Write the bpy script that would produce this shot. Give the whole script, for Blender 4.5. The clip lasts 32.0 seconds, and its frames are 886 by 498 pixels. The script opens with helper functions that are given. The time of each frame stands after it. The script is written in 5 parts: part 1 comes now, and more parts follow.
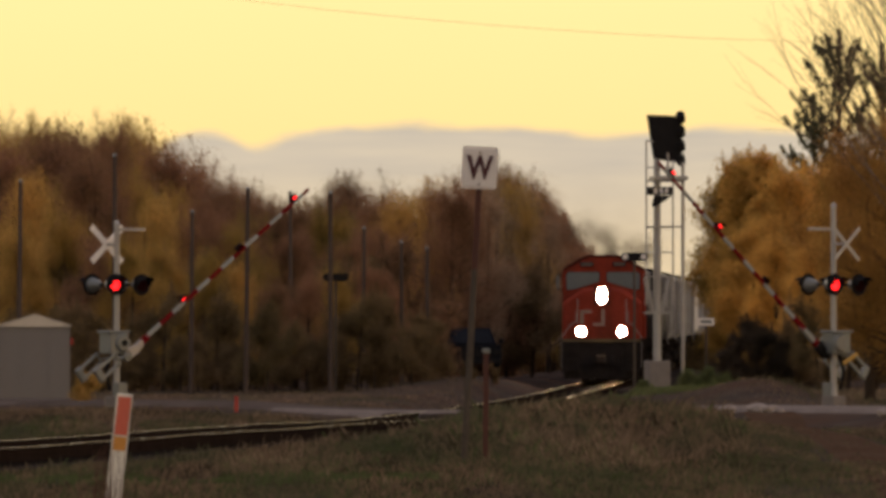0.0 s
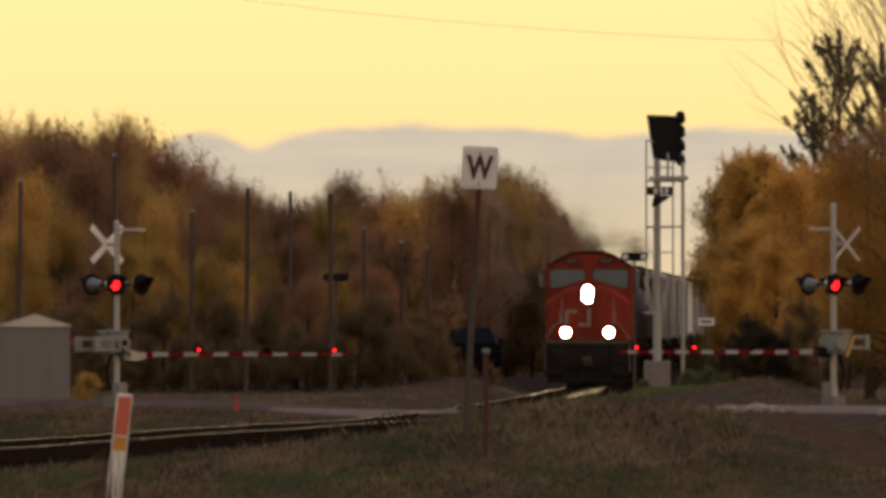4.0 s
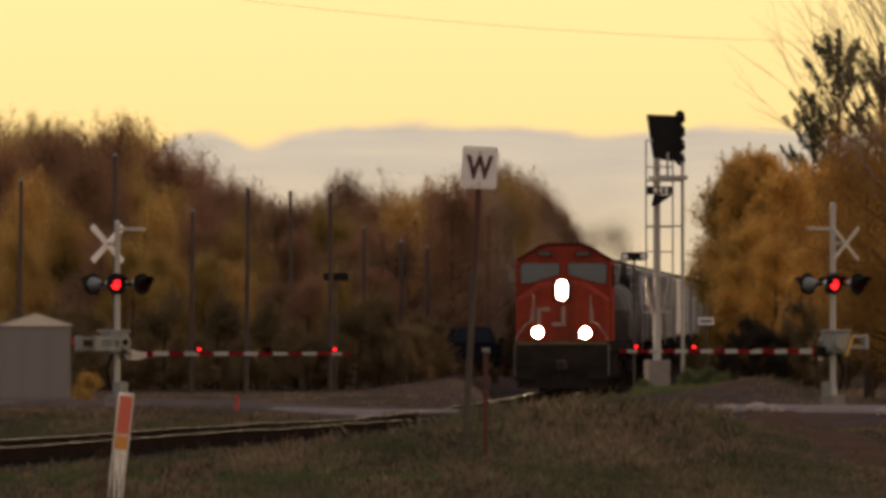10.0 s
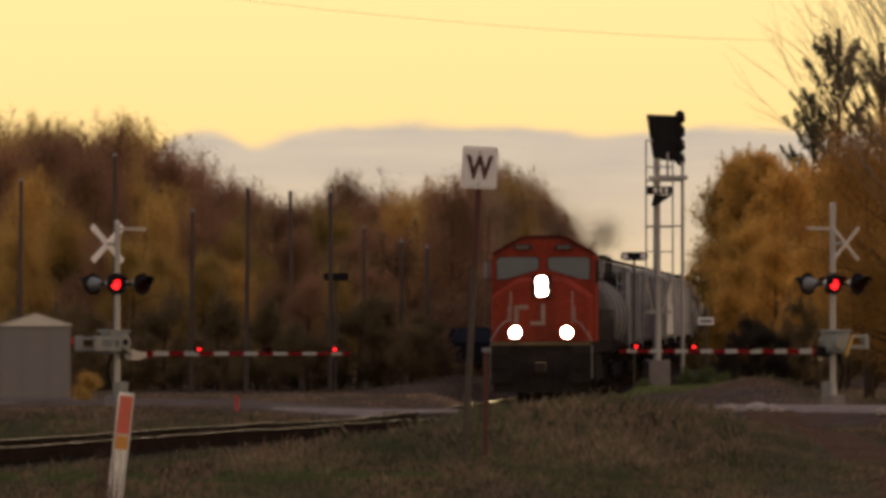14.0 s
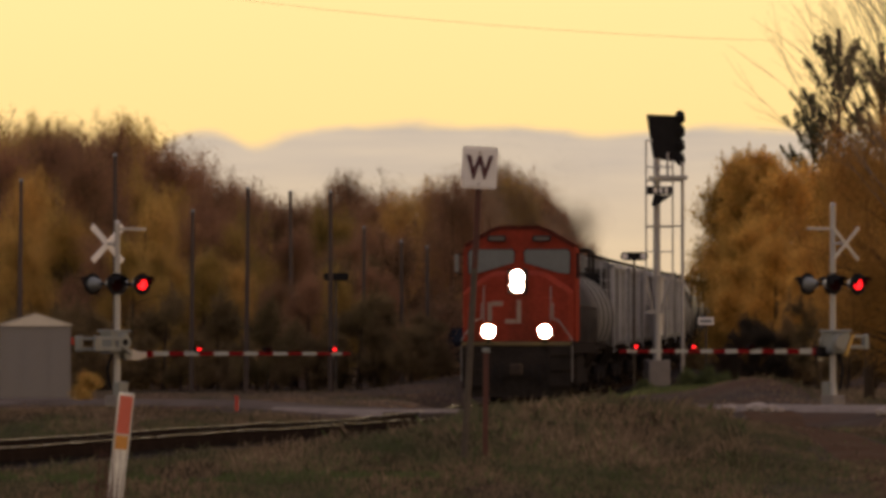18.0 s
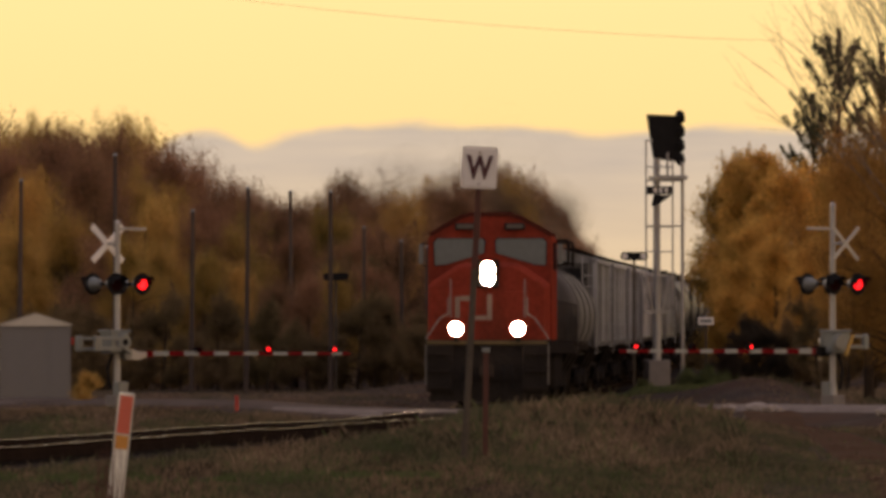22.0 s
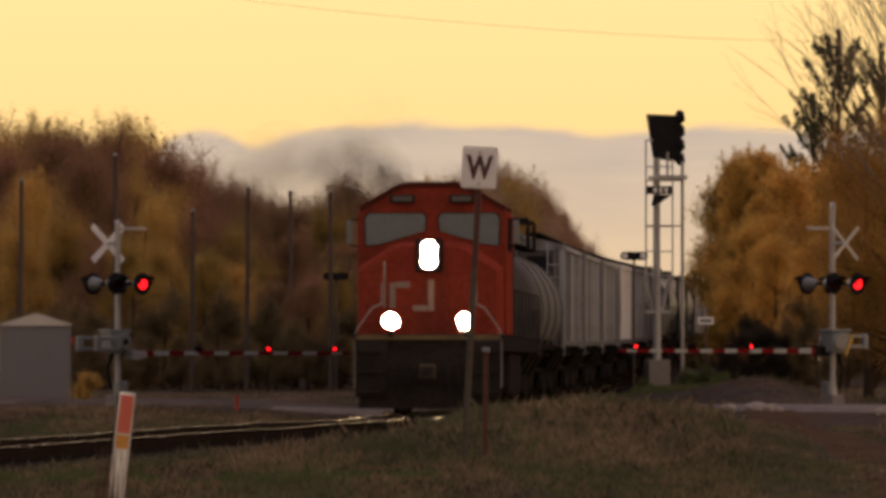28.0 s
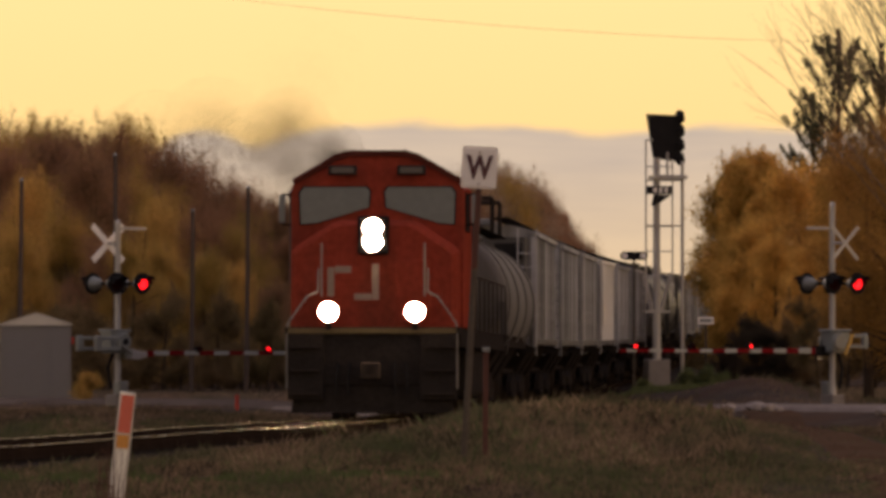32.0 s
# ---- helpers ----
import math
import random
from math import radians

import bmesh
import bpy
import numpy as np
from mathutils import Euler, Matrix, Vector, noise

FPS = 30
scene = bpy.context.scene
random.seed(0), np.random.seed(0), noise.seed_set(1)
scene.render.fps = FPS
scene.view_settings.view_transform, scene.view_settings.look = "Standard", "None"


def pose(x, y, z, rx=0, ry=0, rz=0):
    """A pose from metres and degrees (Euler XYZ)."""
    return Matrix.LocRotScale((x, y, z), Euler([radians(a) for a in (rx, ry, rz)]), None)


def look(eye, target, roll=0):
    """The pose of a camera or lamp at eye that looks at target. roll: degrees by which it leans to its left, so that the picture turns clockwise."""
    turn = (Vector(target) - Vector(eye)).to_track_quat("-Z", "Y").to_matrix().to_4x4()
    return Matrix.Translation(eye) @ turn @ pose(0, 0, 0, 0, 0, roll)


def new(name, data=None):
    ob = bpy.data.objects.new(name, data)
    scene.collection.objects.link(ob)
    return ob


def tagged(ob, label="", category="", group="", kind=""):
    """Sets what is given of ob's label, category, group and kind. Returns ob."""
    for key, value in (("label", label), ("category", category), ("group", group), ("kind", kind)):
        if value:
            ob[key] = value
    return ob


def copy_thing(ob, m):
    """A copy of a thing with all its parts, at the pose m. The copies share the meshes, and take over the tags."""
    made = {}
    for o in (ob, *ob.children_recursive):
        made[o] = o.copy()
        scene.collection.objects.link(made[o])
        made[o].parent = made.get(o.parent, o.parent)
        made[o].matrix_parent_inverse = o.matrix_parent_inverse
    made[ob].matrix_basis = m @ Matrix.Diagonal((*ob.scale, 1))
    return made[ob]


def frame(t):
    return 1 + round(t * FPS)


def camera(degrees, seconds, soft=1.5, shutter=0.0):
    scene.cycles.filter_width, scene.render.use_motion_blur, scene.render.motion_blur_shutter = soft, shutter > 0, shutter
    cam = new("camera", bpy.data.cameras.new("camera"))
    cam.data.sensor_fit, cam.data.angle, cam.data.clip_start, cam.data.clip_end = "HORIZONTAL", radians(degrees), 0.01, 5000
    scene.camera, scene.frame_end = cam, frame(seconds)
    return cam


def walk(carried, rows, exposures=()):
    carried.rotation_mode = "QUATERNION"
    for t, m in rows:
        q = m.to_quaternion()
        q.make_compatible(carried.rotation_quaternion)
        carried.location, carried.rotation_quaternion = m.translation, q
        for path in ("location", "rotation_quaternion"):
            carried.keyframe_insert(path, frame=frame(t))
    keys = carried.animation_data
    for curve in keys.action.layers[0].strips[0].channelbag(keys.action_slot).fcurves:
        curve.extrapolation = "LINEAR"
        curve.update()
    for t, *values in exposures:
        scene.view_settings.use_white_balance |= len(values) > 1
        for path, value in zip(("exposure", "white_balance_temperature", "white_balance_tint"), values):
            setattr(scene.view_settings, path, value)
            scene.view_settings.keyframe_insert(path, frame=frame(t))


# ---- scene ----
# One long-lens view along a railway: camera 1.04 m above the rail heads, z = 0 at the rail heads.
cam = camera(8.153, 32.0, soft=3.8)
walk(cam, [(0.0, pose(0, 0, 1.04, 90.995)), (5.0, pose(0, -0.02, 1.04, 90.995)), (9.0, pose(0, -0.22, 1.04, 90.989)), (20.0, pose(0, -0.28, 1.04, 90.988)),
           (25.0, pose(0, -0.36, 1.04, 90.986)), (32.0, pose(0, -0.46, 1.04, 90.983))],
     exposures=[(0.0, 0.17, 6600, 15), (10.0, 0.14, 6680, 17), (32.0, 0.055, 6960, 25)])

# ---------------------------------------------------------------- world and light
world = bpy.data.worlds.new("evening_sky")
scene.world = world
world.use_nodes = True


def build_world():
    nt = world.node_tree
    nt.nodes.clear()
    N, L = nt.nodes.new, nt.links.new
    out = N("ShaderNodeOutputWorld")
    sky = N("ShaderNodeTexSky")
    sky.sky_type, sky.sun_disc = "NISHITA", False
    sky.sun_elevation, sky.sun_rotation = radians(5), radians(110)
    sky_bg = N("ShaderNodeBackground")
    sky_bg.inputs[1].default_value = 0.05
    L(sky.outputs[0], sky_bg.inputs[0])
    co = N("ShaderNodeTexCoord")
    sep = N("ShaderNodeSeparateXYZ")
    L(co.outputs["Generated"], sep.inputs[0])
    # evening glow: warm towards the setting sun, cool and dim overhead and behind
    ramp = N("ShaderNodeValToRGB")
    L(sep.outputs[2], ramp.inputs[0])
    e = ramp.color_ramp.elements
    e[0].position, e[0].color = 0.0, (0.87, 0.648, 0.30, 1)
    e[1].position, e[1].color = 1.0, (0.37, 0.365, 0.47, 1)
    a = e.new(0.035); a.color = (0.91, 0.655, 0.265, 1)
    a = e.new(0.06); a.color = (0.93, 0.695, 0.285, 1)
    a = e.new(0.25); a.color = (0.61, 0.49, 0.39, 1)
    # the cloud bank that lies along the horizon
    mp = N("ShaderNodeMapping")
    mp.inputs["Scale"].default_value = (55, 55, 130)
    L(co.outputs["Generated"], mp.inputs[0])
    n1 = N("ShaderNodeTexNoise")
    n1.inputs["Scale"].default_value, n1.inputs["Detail"].default_value = 1.0, 5
    L(mp.outputs[0], n1.inputs["Vector"])
    # height of the bank's upper edge along the horizon: a low start, two swells and a dip between them
    az = N("ShaderNodeMapRange")
    L(sep.outputs[0], az.inputs[0])
    az.inputs[1].default_value, az.inputs[2].default_value = -0.0713, 0.0713
    swell = N("ShaderNodeValToRGB")
    swell.color_ramp.interpolation = "B_SPLINE"
    L(az.outputs[0], swell.inputs[0])
    w = swell.color_ramp.elements
    w[0].position, w[0].color = 0.10, (0.05, 0.05, 0.05, 1)
    w[1].position, w[1].color = 0.90, (0.64, 0.64, 0.64, 1)
    for at, v in ((0.17, 0.10), (0.190, 0.42), (0.215, 0.60), (0.245, 0.60), (0.272, 0.36), (0.290, 0.34), (0.32, 0.44), (0.36, 0.56), (0.41, 0.72), (0.48, 0.76), (0.56, 0.66), (0.64, 0.58), (0.70, 0.50), (0.75, 0.56), (0.80, 0.66)):
        w.new(at).color = (v, v, v, 1)
    m0 = N("ShaderNodeMath"); m0.operation = "MULTIPLY_ADD"
    L(swell.outputs[0], m0.inputs[0]); m0.inputs[1].default_value = -0.010; L(sep.outputs[2], m0.inputs[2])
    m1 = N("ShaderNodeMath"); m1.operation = "MULTIPLY_ADD"
    L(n1.outputs[0], m1.inputs[0]); m1.inputs[1].default_value = 0.0045; L(m0.outputs[0], m1.inputs[2])
    edge = N("ShaderNodeMapRange"); edge.interpolation_type = "SMOOTHSTEP"
    L(m1.outputs[0], edge.inputs[0])
    edge.inputs[1].default_value, edge.inputs[2].default_value = 0.0311, 0.0335
    edge.inputs[3].default_value, edge.inputs[4].default_value = 1.0, 0.0
    mp2 = N("ShaderNodeMapping")
    mp2.inputs["Scale"].default_value = (30, 30, 260)
    L(co.outputs["Generated"], mp2.inputs[0])
    n2 = N("ShaderNodeTexNoise")
    n2.inputs["Scale"].default_value, n2.inputs["Detail"].default_value = 1.0, 3
    L(mp2.outputs[0], n2.inputs["Vector"])
    cl = N("ShaderNodeValToRGB")
    L(n2.outputs[0], cl.inputs[0])
    c = cl.color_ramp.elements
    c[0].position, c[0].color = 0.35, (0.405, 0.374, 0.335, 1)
    c[1].position, c[1].color = 0.75, (0.515, 0.455, 0.365, 1)
    low = N("ShaderNodeMapRange")
    L(sep.outputs[2], low.inputs[0])
    low.inputs[1].default_value, low.inputs[2].default_value = 0.012, 0.032
    low.inputs[3].default_value, low.inputs[4].default_value = 0.55, 0.0
    warm = N("ShaderNodeMix"); warm.data_type = "RGBA"
    L(low.outputs[0], warm.inputs[0]); L(cl.outputs[0], warm.inputs[6]); warm.inputs[7].default_value = (0.80, 0.625, 0.33, 1)
    mix = N("ShaderNodeMix"); mix.data_type = "RGBA"
    L(edge.outputs[0], mix.inputs[0]); L(ramp.outputs[0], mix.inputs[6]); L(warm.outputs[2], mix.inputs[7])
    glow = N("ShaderNodeBackground")
    L(mix.outputs[2], glow.inputs[0])
    # dimmer away from the sunset side
    side = N("ShaderNodeMapRange")
    L(sep.outputs[1], side.inputs[0])
    side.inputs[1].default_value, side.inputs[2].default_value = -1.0, 0.9
    side.inputs[3].default_value, side.inputs[4].default_value = 0.68, 1.0
    L(side.outputs[0], glow.inputs[1])
    add = N("ShaderNodeAddShader")
    L(sky_bg.outputs[0], add.inputs[0]); L(glow.outputs[0], add.inputs[1])
    L(add.outputs[0], out.inputs[0])


build_world()
sun = new("sun", bpy.data.lights.new("sun", "SUN"))
sun.data.energy, sun.data.angle, sun.data.color = 0.5, radians(12), (1.0, 0.8, 0.55)
sun.matrix_world = look((-110, 150, 70), (0, 0, 0))


# ---------------------------------------------------------------- materials
def mat(name, color, rough=0.7, metal=0.0, var=0.25, scale=3.0, bump=0.0, obj_var=0.0, isl_var=0.0, dirt=None, dirt_amt=0.4, stretch=(1, 1, 1), hue=0.0):
    """Procedural surface: grain and stains at two scales, with a bump."""
    m = bpy.data.materials.new(name)
    m.use_nodes = True
    nt = m.node_tree
    N, L = nt.nodes.new, nt.links.new
    b = nt.nodes["Principled BSDF"]
    b.inputs["Metallic"].default_value = metal
    co = N("ShaderNodeTexCoord")
    mp = N("ShaderNodeMapping")
    mp.inputs["Scale"].default_value = stretch
    L(co.outputs["Object"], mp.inputs[0])
    fine = N("ShaderNodeTexNoise")
    fine.inputs["Scale"].default_value, fine.inputs["Detail"].default_value = scale * 8, 4
    L(mp.outputs[0], fine.inputs["Vector"])
    big = N("ShaderNodeTexNoise")
    big.inputs["Scale"].default_value, big.inputs["Detail"].default_value = scale, 4
    L(mp.outputs[0], big.inputs["Vector"])
    s = N("ShaderNodeMath"); s.operation = "ADD"
    L(fine.outputs[0], s.inputs[0]); L(big.outputs[0], s.inputs[1])
    last = s.outputs[0]
    if obj_var:
        oi = N("ShaderNodeObjectInfo")
        k = N("ShaderNodeMath"); k.operation = "MULTIPLY_ADD"
        L(oi.outputs["Random"], k.inputs[0]); k.inputs[1].default_value = obj_var; L(last, k.inputs[2])
        k2 = N("ShaderNodeMath"); k2.operation = "SUBTRACT"
        L(k.outputs[0], k2.inputs[0]); k2.inputs[1].default_value = obj_var / 2
        last = k2.outputs[0]
    if isl_var:
        ge = N("ShaderNodeNewGeometry")
        k = N("ShaderNodeMath"); k.operation = "MULTIPLY_ADD"
        L(ge.outputs["Random Per Island"], k.inputs[0]); k.inputs[1].default_value = isl_var; L(last, k.inputs[2])
        k2 = N("ShaderNodeMath"); k2.operation = "SUBTRACT"
        L(k.outputs[0], k2.inputs[0]); k2.inputs[1].default_value = isl_var / 2
        last = k2.outputs[0]
    r = N("ShaderNodeValToRGB")
    half = N("ShaderNodeMath"); half.operation = "MULTIPLY"; half.inputs[1].default_value = 0.5
    L(last, half.inputs[0]); L(half.outputs[0], r.inputs[0])
    e = r.color_ramp.elements
    lo = [max(0, c * (1 - var)) for c in color]
    hi = [min(1, c * (1 + var)) for c in color]
    if hue:
        lo[0] *= 1 - hue * 0.3; lo[1] *= 1 + hue * 0.2
        hi[0] *= 1 + hue * 0.3; hi[1] *= 1 - hue * 0.05
    e[0].position, e[0].color = 0.25, (*lo, 1)
    e[1].position, e[1].color = 0.75, (*hi, 1)
    colour = r.outputs[0]
    if dirt:
        st = N("ShaderNodeTexNoise")
        st.inputs["Scale"].default_value, st.inputs["Detail"].default_value = scale * 0.6, 6
        mp3 = N("ShaderNodeMapping")
        mp3.inputs["Scale"].default_value = (stretch[0] * 2, stretch[1] * 2, stretch[2] * 0.35)
        L(co.outputs["Object"], mp3.inputs[0]); L(mp3.outputs[0], st.inputs["Vector"])
        mr = N("ShaderNodeMapRange")
        L(st.outputs[0], mr.inputs[0])
        mr.inputs[1].default_value, mr.inputs[2].default_value = 0.42, 0.68
        mr.inputs[4].default_value = dirt_amt
        mx = N("ShaderNodeMix"); mx.data_type = "RGBA"
        L(mr.outputs[0], mx.inputs[0]); L(colour, mx.inputs[6]); mx.inputs[7].default_value = (*dirt, 1)
        colour = mx.outputs[2]
    L(colour, b.inputs["Base Color"])
    rr = N("ShaderNodeMapRange")
    L(big.outputs[0], rr.inputs[0])
    rr.inputs[3].default_value, rr.inputs[4].default_value = max(0.03, rough - 0.12), min(1, rough + 0.12)
    L(rr.outputs[0], b.inputs["Roughness"])
    if bump:
        bp = N("ShaderNodeBump")
        bp.inputs["Strength"].default_value, bp.inputs["Distance"].default_value = 0.6, bump
        L(fine.outputs[0], bp.inputs["Height"]); L(bp.outputs[0], b.inputs["Normal"])
    if rough > 0.84:
        # dusty and fibrous surfaces: no sheen at a glancing look
        df = N("ShaderNodeBsdfDiffuse")
        L(colour, df.inputs["Color"])
        if bump:
            L(bp.outputs[0], df.inputs["Normal"])
        L(df.outputs[0], nt.nodes["Material Output"].inputs[0])
    return m


def leaf_mat(name, color, var=0.5, hue=0.5, obj_var=0.5, patch=None, isl_var=0.4, stretch=(1, 1, 1)):
    m = mat(name, color, 0.9, 0, var, 0.6, 0, obj_var, isl_var, hue=hue, dirt=patch, dirt_amt=0.8, stretch=stretch)
    nt = m.node_tree
    b = nt.nodes["Diffuse BSDF"]
    t = nt.nodes.new("ShaderNodeBsdfTranslucent")
    nt.links.new(b.inputs["Color"].links[0].from_socket, t.inputs[0])
    mx = nt.nodes.new("ShaderNodeMixShader")
    mx.inputs[0].default_value = 0.45
    nt.links.new(b.outputs[0], mx.inputs[1]); nt.links.new(t.outputs[0], mx.inputs[2])
    nt.links.new(mx.outputs[0], nt.nodes["Material Output"].inputs[0])
    return m


def glow_mat(name, color, strength):
    m = bpy.data.materials.new(name)
    m.use_nodes = True
    b = m.node_tree.nodes["Principled BSDF"]
    b.inputs["Base Color"].default_value = (*[min(1, c) for c in color], 1)
    b.inputs["Emission Color"].default_value = (*color, 1)
    b.inputs["Emission Strength"].default_value = strength
    return m


